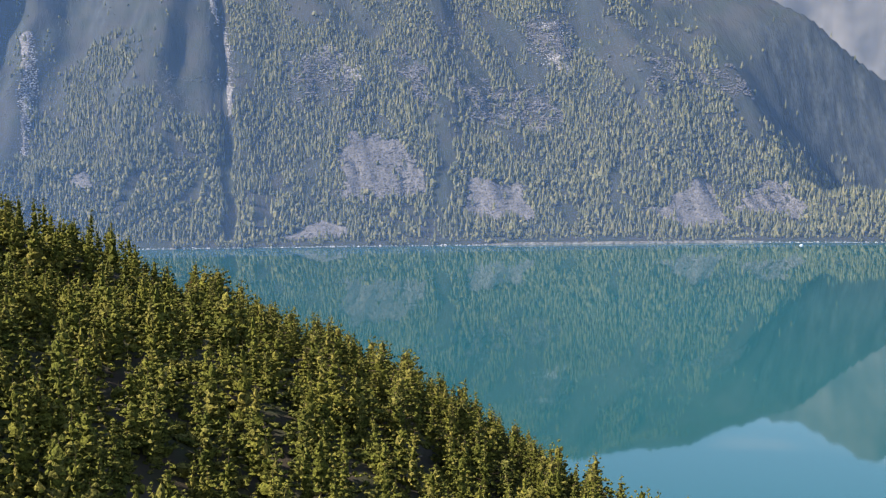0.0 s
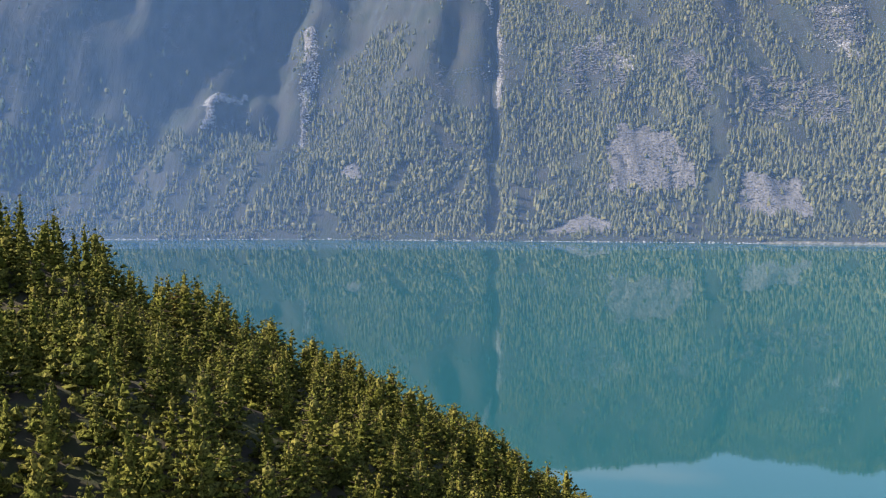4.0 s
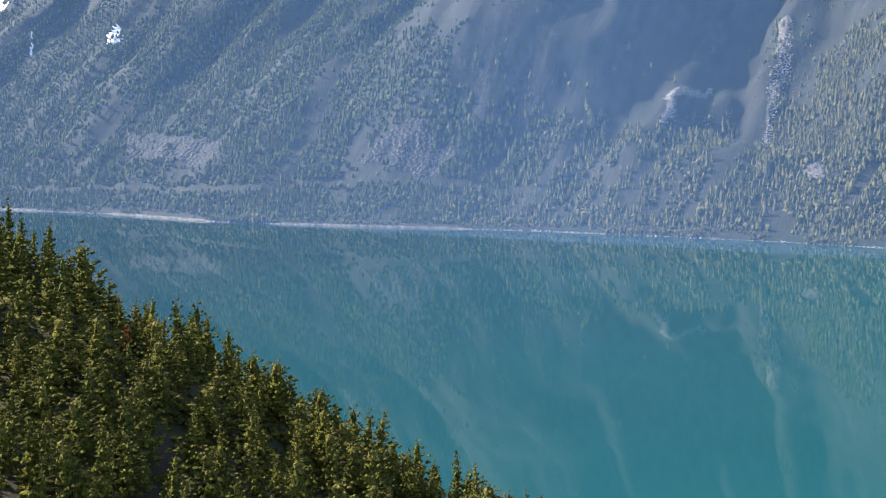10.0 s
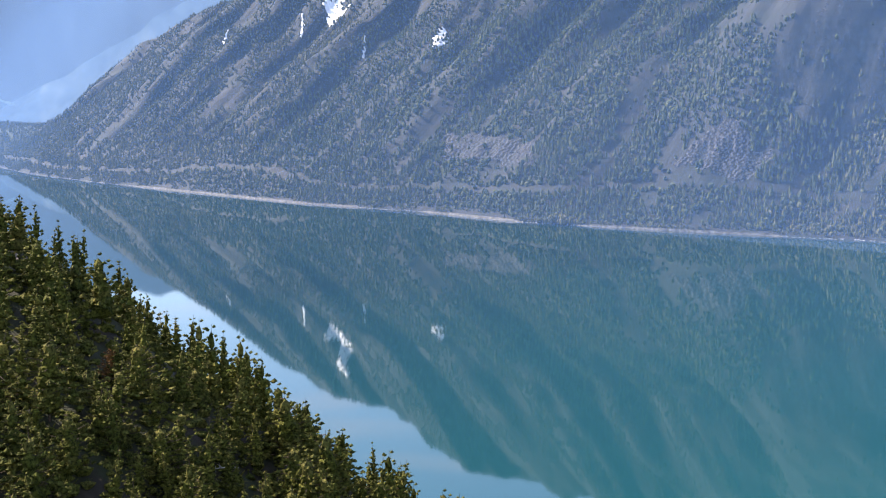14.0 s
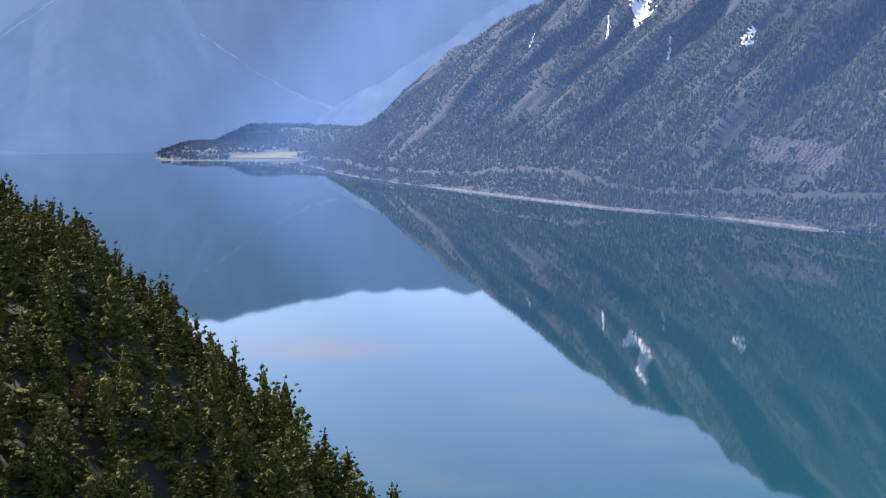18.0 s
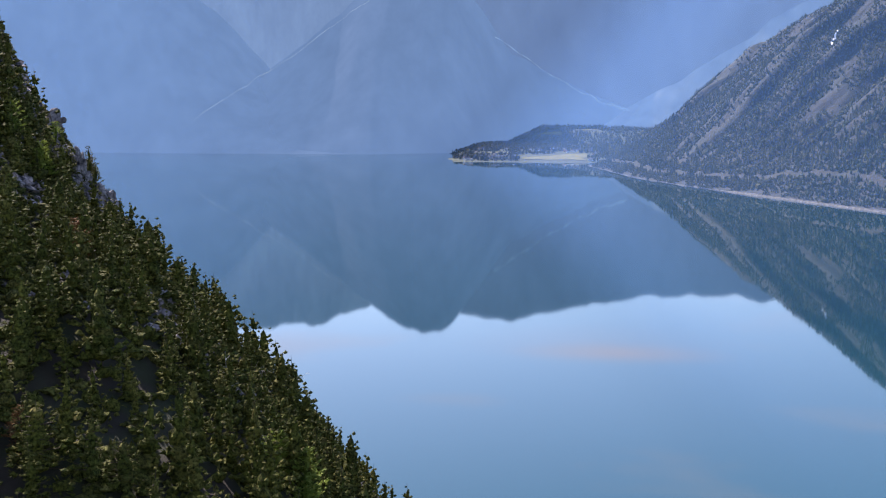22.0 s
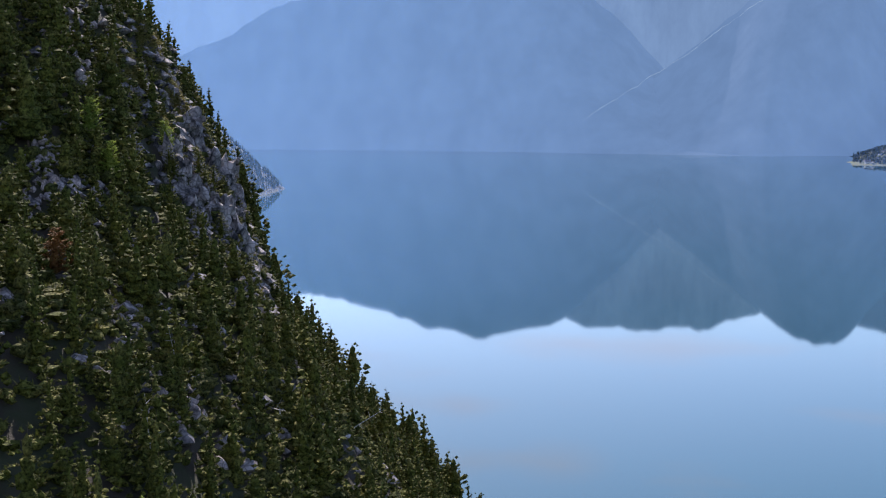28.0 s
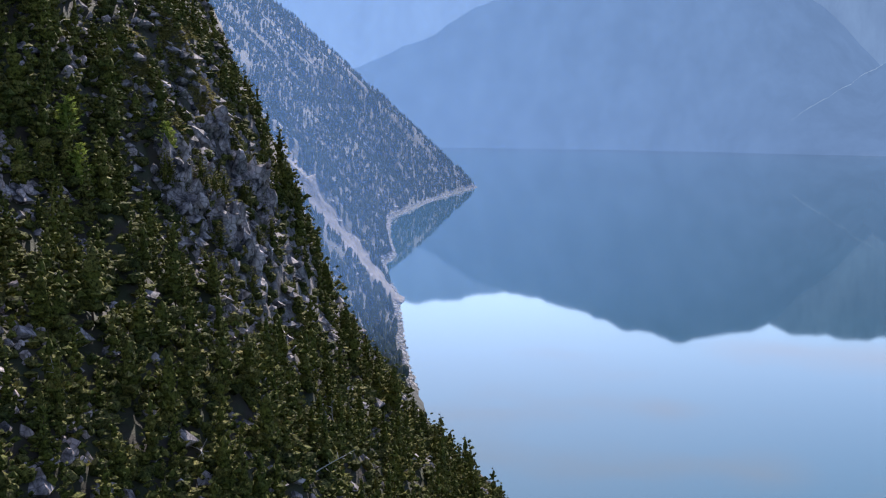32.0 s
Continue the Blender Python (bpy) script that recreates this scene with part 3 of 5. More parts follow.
def screes():
    r = np.random.RandomState(5)
    for outline, n in SCREES:
        c = np.array(outline, float)
        (x0, s0), (x1, s1) = c.min(0) - 12, c.max(0) + 12
        x, s = r.uniform(x0, x1, n * 2), r.uniform(s0, s1, n * 2)
        ok = in_scree(x, s)
        x, s = x[ok], s[ok]
        y = s + np.interp(x, FX, FY)
        gx, gs = np.meshgrid(np.arange(x0, x1, 2.5), np.arange(s0, s1, 2.5))
        gy = gs + np.interp(gx, FX, FY)
        gz = far_ground(gx, gy) + 0.9 + 0.5 * fbm(gx / 4, gs / 4, 340, 2)
        f = grid_faces(gx.shape[1], gx.shape[0])
        f = f[in_scree(gx.ravel()[f].mean(1), gs.ravel()[f].mean(1))]
        if x1 < -300:
            f = f[::3]
        rubble = new("scree_rubble", mesh_of("scree_rubble", np.stack([gx, gy, gz], -1).reshape(-1, 3), f, [SCREE]))
        tagged(rubble, "grey rubble slope under the boulders", "scree", "scree rubble", "stuff")
        size = r.uniform(0.45, 1.25, len(x)) * np.where(r.uniform(size=len(x)) < 0.06, 1.9, 1.0)
        ob = scatter("scree", np.stack([x, y, far_ground(x, y) + 0.95], 1), np.stack([size, size * 0.8], 1), r.uniform(0, 6.3, len(x)), r.randint(0, 5, len(x)), STONES, [SCREE])
        tagged(ob, "fan of pale grey tumbled boulders among the trees", "scree", "scree fans", "stuff")


screes()


def rock_bands():
    """Broken rock showing between the trees, half way up the mountainside."""
    r = np.random.RandomState(15)
    xs, ss = [], []
    for x0, x1, mid, dev, n, wide, high, over in ((-60, 640, 270, 62, 12000, 46, 22, 0.12), (-560, -120, 330, 100, 12000, 16, 120, 0.16), (-1500, -560, 420, 110, 9000, 20, 120, 0.2), (60, 620, 430, 70, 6000, 40, 30, 0.12)):
        x, s = r.uniform(x0, x1, n), r.normal(mid, dev, n)
        keep = (fbm(x / wide, s / high, 331, 4) > over) & (s > 150)
        xs.append(x[keep]), ss.append(s[keep])
    x, s = np.concatenate(xs), np.concatenate(ss)
    y = s + np.interp(x, FX, FY)
    size = r.uniform(0.35, 1.1, len(x))
    ob = scatter("rock_band", np.stack([x, y, far_ground(x, y) + 0.3], 1), np.stack([size * 1.4, size], 1), r.uniform(0, 6.3, len(x)), r.randint(0, 5, len(x)), STONES, [SCREE])
    tagged(ob, "broken pale rock bands between the far trees", "rock", kind="stuff")
    # bare rocky places where few trees stand
    for k, outline in enumerate(THIN):
        c = np.array(outline, float)
        x, s = r.uniform(*c[:, 0][[c[:, 0].argmin(), c[:, 0].argmax()]], 2600), r.uniform(c[:, 1].min(), c[:, 1].max(), 2600)
        keep = within(x, s, outline, 14.0, 320 + k) & (fbm(x / 14 + s / 40, s / 14, 333, 4) > -0.05)
        x, s = x[keep], s[keep]
        y = s + np.interp(x, FX, FY)
        size = r.uniform(0.6, 2.0, len(x))
        ob = scatter("rocky_ground", np.stack([x, y, far_ground(x, y) + 0.3], 1), np.stack([size * 1.5, size], 1), r.uniform(0, 6.3, len(x)), r.randint(0, 5, len(x)), STONES, [SCREE])
        tagged(ob, "bare broken rock among the far trees", "rock", "rocky clearings", "stuff")


rock_bands()


def shore_stones(name, label, xs, ys, lift, ground, n, sizes, mat, seed):
    r = np.random.RandomState(seed)
    x = r.uniform(xs[0], xs[1], n)
    y = np.interp(x, *ys) + r.uniform(*lift, n)
    size = r.uniform(*sizes, n)
    z = np.maximum(ground(x, y), -0.3)
    ob = scatter(name, np.stack([x, y, z], 1), np.stack([size, size * 0.7], 1), r.uniform(0, 6.3, n), r.randint(0, 5, n), STONES, [mat])
    tagged(ob, label, "stones", kind="stuff")


shore_stones("shore_stones", "pale stones along the far waterline", (-2700, 1100), (FX, FY), (-1.5, 3.5), far_ground, 3800, (0.5, 1.5), PALE_ROCK, 3)
shore_stones("headland_stones", "pale boulders along the headland's waterline", (-2060, -480), (WX, WY), (-4.0, 1.5), west_ground, 2600, (0.6, 1.7), PALE_ROCK, 4)


def drape(name, label, line, ground, mat, lift=0.5, ragged=0.5, seed=1, cat="rock"):
    """A bare band of rock lying on a slope: line is x, y, half width from top to bottom."""
    line = np.array(line, float)
    t = np.linspace(0, 1, len(line))
    tt = np.linspace(0, 1, 60)
    cx, cy, cw = (np.interp(tt, t, line[:, k]) for k in range(3))
    u = np.linspace(-1, 1, 13)
    edge_l = 1 + ragged * fbm(tt * 16, tt * 0, seed, 4) * 2.4
    edge_r = 1 + ragged * fbm(tt * 16, tt * 0, seed + 5, 4) * 2.4
    wide = np.where(u[None] < 0, edge_l[:, None], edge_r[:, None]) * u[None] * cw[:, None]
    x, y = cx[:, None] + wide, cy[:, None] + 0 * wide
    rag = lift * (1 - np.abs(u[None]) ** 4 * 1.6) + 1.2 * fbm(x / 3, y / 5, seed + 8, 3)
    z = ground(x, y) + rag
    ob = new(name, mesh_of(name, np.stack([x, y, z], -1).reshape(-1, 3), grid_faces(13, 60), [mat]))
    return tagged(ob, label, cat, kind="structure")


def gully(label, line, seed, name="rock_gully", n=1300):
    """A washed gully: loose pale stone strewn down a winding line."""
    r = np.random.RandomState(seed)
    line = np.array(line, float)
    t = r.uniform(0, 1, n)
    cx, cy, cw = (np.interp(t, np.linspace(0, 1, len(line)), line[:, k]) for k in range(3))
    x = cx + cw * 0.7 * r.normal(size=n) + 9 * fbm(t * 5, t * 0, seed + 3, 3)
    y = cy + r.normal(size=n) * 2
    size = r.uniform(0.4, 1.3, n)
    ob = scatter(name, np.stack([x, y, far_ground(x, y) + 0.2], 1), np.stack([size * 1.2, size], 1), r.uniform(0, 6.3, n), r.randint(0, 5, n), STONES, [PALE_ROCK])
    tagged(ob, label, "rock", "washed gullies and rock faces", "stuff")
    drape("gully_bed", "bare washed rock in the gully", [(a, b, c * 0.75) for a, b, c in line], far_ground, SCREE, 0.5, 0.8, seed + 40)


SLAB = rocky("pinkish_slab", (0.045, 0.04, 0.037), (0.16, 0.138, 0.128), 0.16, stretch=(1.0, 1.0, 0.3), sharp=(0.34, 0.66))
# near-white base: the sun's glint on wet slabs as colour; also the boats' white
BOAT_AND_GLINT, we_n, we_l, we_b = material("boat_and_glint_white", 0.45, 0.6)
we_l.new(ramp(we_n, we_l, noise_tex(we_n, we_l, 0.1, 5), [(0.35, (0.7, 0.68, 0.66)), (0.6, (0.9, 0.89, 0.88))]), we_b.inputs["Base Color"])
drape("rock_slab", "wet rock slab high on the mountainside, sun glint painted white", [(-1810, 1950, 8), (-1765, 1890, 34), (-1735, 1845, 24), (-1700, 1800, 8)], far_ground, BOAT_AND_GLINT, 2.0, 0.7, 1)
drape("rock_slab", "small rock slab above the forest, sun glint painted white", [(-1290, 1675, 6), (-1275, 1650, 17), (-1268, 1625, 7)], far_ground, BOAT_AND_GLINT, 2.0, 0.6, 2)
drape("rock_slab", "small rock ledge above the forest, sun glint painted white", [(-1480, 1675, 2), (-1465, 1660, 4), (-1450, 1640, 2)], far_ground, BOAT_AND_GLINT, 2.0, 0.6, 3)
drape("rock_slab", "rock ledge high on the mountainside, sun glint painted white", [(-1820, 1835, 2), (-1790, 1810, 4), (-1775, 1790, 2)], far_ground, BOAT_AND_GLINT, 2.0, 0.7, 4)
drape("rock_slab", "rock ledge near the crest, sun glint painted white", [(-1985, 1775, 3), (-1962, 1750, 6), (-1950, 1735, 3)], far_ground, BOAT_AND_GLINT, 2.0, 0.7, 5)
gully("pale washed gully running down the mountainside", [(-240, 1800, 8), (-236, 1730, 9), (-226, 1690, 8), (-222, 1640, 5), (-216, 1520, 3)], 6)
gully("pale washed gully above the dark ravine", [(8, 1840, 5), (16, 1780, 4), (27, 1700, 5), (30, 1620, 6), (31, 1545, 2)], 7)
gully("pale forked rock streak on the shaded face", [(-300, 1640, 2), (-318, 1590, 3), (-331, 1560, 5), (-324, 1500, 2)], 8)
gully("bare pale rock face above the trees", [(480, 1680, 16), (470, 1640, 22), (485, 1590, 6)], 9, "rock_face", 1100)
gully("bare pale rock face above the trees", [(150, 1660, 20), (175, 1622, 34), (200, 1580, 16)], 10, "rock_face", 1100)
drape("rock_face", "bare pinkish slab running down the headland to the water", [(-764, -14, 10), (-748, 10, 27), (-734, 30, 38), (-736, 48, 44), (-744, 64, 44), (-752, 80, 22)], west_ground, SLAB, 2.5, 0.35, 11)
for k, (x0, y0, w0) in enumerate([(-1830, -330, 5), (-1560, -260, 5), (-1420, -190, 4), (-1700, -180, 3), (-1250, -150, 3)]):
    drape("rock_streak", "pale bare rock streak on the headland", [(x0, y0, w0 * 0.5), (x0 + 10, y0 + 40, w0), (x0 + 25, y0 + 90, w0 * 0.4)], west_ground, PALE_ROCK, 2.0, 0.8, 20 + k)


def shore_road(x0, x1):
    """A road bank along the far shore: stone facing to the water and a flat top."""
    x = np.arange(x0, x1, 4.0)
    y0 = np.interp(x, FX, FY)
    prof = [(-2.0, -1.0), (0.2, 1.3), (1.0, 1.9), (1.2, 2.4), (1.7, 2.4), (1.9, 1.9), (6.5, 2.0), (8.0, 0.8)]
    ends = np.clip(np.minimum(x - x0, x1 - x) / 20, 0.1, 1)
    v = np.stack([np.stack([x, y0 + s + 0.4 * fbm(x / 5, x * 0 + k, 77, 2), (z + 0.5 * fbm(x / 3, x * 0 + k, 78, 2)) * ends], 1) for k, (s, z) in enumerate(prof)])
    ob = new("shore_road", mesh_of("shore_road", v.reshape(-1, 3), grid_faces(len(x), len(prof)), [GRAVEL]))
    tagged(ob, "pale stone-faced road bank along the far shore", "road", kind="structure")


for span in ((-1640, -1040), (-955, -765), (-700, -470), (290, 600)):
    shore_road(*span)


def shore_bushes():
    """Bushes and small trees between the shore road and the water, and a wooded knoll on the shore."""
    r = np.random.RandomState(29)
    x = r.uniform(-2600, 900, 5200)
    s = r.uniform(1.5, 11, 5200)
    keep = fbm(x / 28, x * 0, 351, 3) > 0.1
    x, s = x[keep], s[keep]
    kx, ks = r.normal(-725, 13, 110), r.normal(4, 4, 110)
    x, s = np.concatenate([x, kx]), np.concatenate([s, ks])
    y = s + np.interp(x, FX, FY)
    n = len(x)
    tall = np.concatenate([r.uniform(2.0, 5.0, n - 110), r.uniform(5, 10, 110) * np.exp(-((kx + 725) / 26) ** 2)])
    z = np.maximum(far_ground(x, y), 0.2)
    ob = scatter("shore_bushes", np.stack([x, y, z - 0.2], 1), np.stack([tall * 1.2, tall], 1), r.uniform(0, 6.3, n), r.randint(5, 10, n), FAR_SHAPES, [FAR_LEAF])
    tagged(ob, "bushes and small birches along the far waterline", "bushes", kind="stuff")


shore_bushes()


# ---- the valley floor and the village at the fjord's head ----
def valley_ground(x, y):
    d = np.hypot(x - 85, y - 138)
    turn = np.degrees(np.arctan2(85 - x, y - 138))
    inland = np.clip((68.7 + 0.6 * fbm(d / 160, d * 0, 401, 3) - turn) / 1.2, -1, 1)
    front = np.clip((d - 3290) / 60, -1, 1)
    z = np.minimum(np.minimum(inland, front) * 3.2, 2.6) + np.clip(inland, 0, 1) * np.clip(d - 3330, 0, 500) * 0.045
    up = np.clip((d - 3830) / 350, 0, 1)
    terrace = np.clip((66.4 - turn) / 1.6, 0, 1) * (50 * up * up * (3 - 2 * up) + np.clip(d - 4250, 0, 400) * 0.05)
    return z + terrace + np.clip(inland, 0, 1) * 3.0 * fbm(x / 90, y / 90, 403, 3)


valley = sheet("ground_valley", np.arange(-4700, -2750, 16), np.arange(1250, 3300, 16), valley_ground, [MEADOW])
tagged(valley, "flat wooded valley floor behind the village", "ground", kind="structure")


def land(x, y):
    return np.maximum(valley_ground(x, y), np.where(x > -3400, far_ground(x, y), -99))


def field(name, label, corners, lift):
    n = 14
    u, w = np.meshgrid(np.linspace(0, 1, n), np.linspace(0, 1, n))
    c = np.array(corners, float)
    p = (c[0] * (1 - u[..., None]) + c[1] * u[..., None]) * (1 - w[..., None]) + (c[3] * (1 - u[..., None]) + c[2] * u[..., None]) * w[..., None]
    p = p + 16 * np.stack([fbm(p[..., 0] / 60, p[..., 1] / 60, 411), fbm(p[..., 0] / 60, p[..., 1] / 60, 412)], -1)
    z = land(p[..., 0], p[..., 1]) + lift
    tagged(new(name, mesh_of(name, np.concatenate([p, z[..., None]], -1).reshape(-1, 3), grid_faces(n, n), [FIELD], True)), label, "field", kind="structure")


def polar(turn, d):
    """A place by its bearing and distance from the fjord's bend."""
    return 85 - d * math.sin(radians(turn)), 138 + d * math.cos(radians(turn))


# bearings and distances of the fields round the village
FIELDS = [("pale yellow mown field by the village shore", 62.7, 65.8, 3325, 3560), ("narrow pale field among the village trees", 66.2, 68.0, 3560, 3640),
          ("sunlit green field on the valley terrace", 63.9, 65.2, 4050, 4115), ("sunlit green field on the valley terrace", 62.2, 63.4, 4140, 4240)]
for label, t0, t1, d0, d1 in FIELDS:
    field("field", label, [polar(t0, d0), polar(t1, d0 + 0.2 * (d1 - d0)), polar(t1 - 0.1, d1 - 0.5 * (d1 - d0)), polar(t0, d1)], 1.6)

PAINT, pa_n, pa_l, pa_b = material("painted_timber", 0.7, 0.3)
pa_o = pa_n.new("ShaderNodeObjectInfo")
pa_l.new(ramp(pa_n, pa_l, pa_o.outputs["Random"], [(0.0, (0.75, 0.74, 0.7)), (0.55, (0.8, 0.78, 0.72)), (0.7, (0.4, 0.12, 0.08)), (0.9, (0.7, 0.6, 0.35))]), pa_b.inputs["Base Color"])
ROOF = rocky("slate_roof", (0.08, 0.08, 0.09), (0.22, 0.2, 0.2), 0.8)
DARK_GLASS, dg_n, dg_l, dg_b = material("window_glass", 0.1, 0.5)
dg_b.inputs["Base Color"].default_value = (0.03, 0.04, 0.05, 1)


def box_mesh(name, size, at, mat):
    bm = bmesh.new()
    bmesh.ops.create_cube(bm, size=1, matrix=Matrix.Translation(at) @ Matrix.Diagonal((*size, 1)))
    return bm_mesh(name, bm, mat)


def house():
    """A timber house with a pitched roof, a door and windows on the front."""
    h = tagged(new("house"), "small timber house with a grey pitched roof", "house", "village houses")
    part("wall", box_mesh("wall", (9, 7, 4.6), (0, 0, 2.3), PAINT), h)
    bm = bmesh.new()
    p = [bm.verts.new(c) for c in ((-5, -4.1, 4.4), (5, -4.1, 4.4), (5, 0, 7.6), (-5, 0, 7.6), (-5, 4.1, 4.4), (5, 4.1, 4.4))]
    for q in ((0, 1, 2, 3), (3, 2, 5, 4), (0, 3, 4), (1, 5, 2), (0, 4, 5, 1)):
        bm.faces.new([p[i] for i in q])
    roof = part("roof", bm_mesh("roof", bm, ROOF), h)
    part("chimney", box_mesh("chimney", (0.8, 0.8, 1.6), (1.5, 0, 7.9), ROOF), roof)
    part("door", box_mesh("door", (1.0, 0.12, 2.1), (0.3, -3.53, 1.05), ROOF), h)
    for x in (-2.8, 2.6):
        part("window", box_mesh("window", (1.4, 0.12, 1.3), (x, -3.53, 2.4), DARK_GLASS), h)
    return h


def village():
    first = house()
    r = np.random.RandomState(31)
    k = 0
    while k < 58:
        turn, d = r.uniform(62.3, 68.7), 3310 + 480 * r.uniform() ** 1.6
        x, y = 85 - d * math.sin(radians(turn)), 138 + d * math.cos(radians(turn))
        z = float(land(np.array([x]), np.array([y]))[0])
        if z < 1.8 or any(t0 - 0.2 < turn < t1 + 0.2 and d0 - 20 < d < d1 + 20 for _, t0, t1, d0, d1 in FIELDS):
            continue
        m = pose(x, y, z, 0, 0, r.uniform(20, 100)) @ Matrix.Scale(r.uniform(0.8, 1.35), 4)
        if k == 0:
            first.matrix_basis = m
        else:
            c = copy_thing(first, m)
            c.matrix_basis = m
        k += 1
    t, d = r.uniform(57.5, 69.5, 11000), np.sqrt(r.uniform(3300.0**2, 4420.0**2, 11000))
    gx, gy = 85 - d * np.sin(np.radians(t)), 138 + d * np.cos(np.radians(t))
    z = land(gx, gy)
    ok = (z > 1.6) & (fbm(gx / 60, gy / 60, 421, 3) > np.where(d < 3680, -0.05, -0.4))
    for _, t0, t1, d0, d1 in FIELDS:
        ok &= ~((t > t0) & (t < t1) & (d > d0 - 35) & (d < d1))
    gx, gy, z = gx[ok], gy[ok], z[ok]
    n = len(gx)
    tall = r.uniform(6, 13, n)
    ob = scatter("valley_trees", np.stack([gx, gy, z], 1), np.stack([tall * 1.2, tall], 1), r.uniform(0, 6.3, n), r.randint(0, 10, n), FAR_SHAPES, [FAR_LEAF])
    tagged(ob, "hedges, gardens and woods round the village", "trees", kind="stuff")


village()


def boat(label, x, y, turn):
    b = tagged(new("boat"), label, "boat", "moored boats")
    bm = bmesh.new()
    rings = []
    for t, w, z in ((-2.4, 0.7, 0.5), (-1.2, 0.95, 0.5), (0.4, 0.95, 0.55), (1.7, 0.6, 0.65), (2.6, 0.06, 0.8)):
        rings.append([bm.verts.new((t, -w, z)), bm.verts.new((t, -w * 0.6, -0.15)), bm.verts.new((t, w * 0.6, -0.15)), bm.verts.new((t, w, z))])
    for a, c in zip(rings, rings[1:]):
        for i in range(3):
            bm.faces.new((a[i], c[i], c[i + 1], a[i + 1]))
        bm.faces.new((a[3], c[3], c[0], a[0]))
    bm.faces.new(rings[0])
    part("hull", bm_mesh("hull", bm, BOAT_AND_GLINT), b)
    part("cabin", box_mesh("cabin", (1.4, 1.2, 0.9), (0.3, 0, 0.95), BOAT_AND_GLINT), b)
    b.matrix_basis = pose(x, y, 0.05, 0, 0, turn)


boat("small white boat moored off the far shore", 619, 1195, 20)
boat("small white boat off the village shore", -2759, 1402, 60)


# ---- the pine wood on the near hill ----
def pine(seed, tufts, blades, size, spread=0.27, low=0.26, flat=0.0):
    """A pine one unit high: whorled limbs that carry tufts of needles. Returns the crown, the trunk and the limbs."""
    r = np.random.RandomState(seed)
    cv, cf, wv, wf, bend = [], [], [], [], r.uniform(-0.03, 0.03, 2)
    lv, lf = [], []

    def stick(p, q, a, b, n, vs, fs):
        k = len(vs)
        d = np.subtract(q, p)
        d = d / np.linalg.norm(d)
        u = np.cross(d, (0.3, 0.8, 0.52))
        u /= np.linalg.norm(u)
        w = np.cross(d, u)
        for i in range(n):
            c, s = math.cos(i * 2 * math.pi / n), math.sin(i * 2 * math.pi / n)
            vs.append(p + a * (c * u + s * w))
            vs.append(q + b * (c * u + s * w))
        for i in range(n):
            j = (i + 1) % n
            fs.append((k + 2 * i, k + 2 * j, k + 2 * j + 1))
            fs.append((k + 2 * i, k + 2 * j + 1, k + 2 * i + 1))

    def axis(z):
        return np.array([bend[0] * math.sin(z * 4), bend[1] * math.sin(z * 3 + 1), z])

    for z0, z1 in ((-0.08, 0.3), (0.3, 0.6), (0.6, 0.97)):
        stick(axis(z0), axis(z1), 0.014 * (1.05 - z0), 0.014 * (1.05 - z1), 6, wv, wf)
    # the dense inside of the crown: ragged tiers
    for t in range(6):
        z0 = low + (0.9 - low) * t / 6
        z1, wide = min(z0 + 0.3, 0.95), spread * 0.46 * (1 - (z0 - low) / (1.0 - low))
        k = len(cv)
        cv.append(axis(z1))
        for i in range(6):
            a = i * 1.047 + t + r.uniform(-0.25, 0.25)
            cv.append(axis(z0) + wide * r.uniform(0.5, 1.2) * np.array([math.cos(a), math.sin(a), 0]) + (0, 0, r.uniform(-0.05, 0.03)))
        cf += [(k, k + 1 + i, k + 1 + (i + 1) % 6) for i in range(6)]
    turn, lop = r.uniform(0, 6.3), r.uniform(0, 6.3)
    whorls = max(3, int(round(math.sqrt(tufts * 1.7))))
    arms = max(3, int(round(tufts / whorls)))
    for w in range(whorls):
        f = w / (whorls - 1)
        turn += r.uniform(0.3, 0.9)
        for i in range(arms if f < 0.8 else max(3, arms - 2)):
            z = low + (0.96 - low) * min(1, f + r.uniform(-0.35, 0.35) / whorls)
            a = turn + i * 2 * math.pi / arms + r.uniform(-0.35, 0.35)
            reach = spread * (1 - 0.93 * f) ** (0.85 - 0.45 * flat) * r.uniform(0.6, 1.2) * (1 + 0.2 * math.cos(a - lop)) + 0.01
            out = np.array([math.cos(a), math.sin(a), 0])
            side = np.array([-out[1], out[0], 0])
            rise = r.uniform(0.0, 0.45) + 0.5 * f
            base, tip = axis(z), axis(z) + out * reach + (0, 0, reach * rise)
            if (w + i) % 3 == 0 and reach > 0.06:
                stick(base, tip, 0.006, 0.002, 3, lv, lf)
            span = size * (0.6 + 0.4 * (1 - f))
            for b in range(blades):
                along = 1.0 - 0.75 * (b / blades) ** 1.3
                sway = r.uniform(-1, 1)
                c = base + (tip - base) * along + side * sway * reach * 0.42 * (1.15 - along) * 1.4 + r.uniform(-0.3, 0.3, 3) * span * (1, 1, 0.7)
                d = out * r.uniform(0.3, 1.0) + side * (sway + r.uniform(-0.6, 0.6)) + (0, 0, r.uniform(-0.05, 0.75))
                d /= np.linalg.norm(d)
                s = np.cross(d, r.normal(size=3) * 0.45 + (0, 0, 1))
                s *= 0.36 * span / np.linalg.norm(s)
                k = len(cv)
                cv += [c - s * 0.7, c + s + d * span * 0.2, c + d * span * r.uniform(0.8, 1.3)]
                cf.append((k, k + 1, k + 2))
    return (np.array(cv), np.array(cf)), (np.array(wv), np.array(wf)), (np.array(lv), np.array(lf))


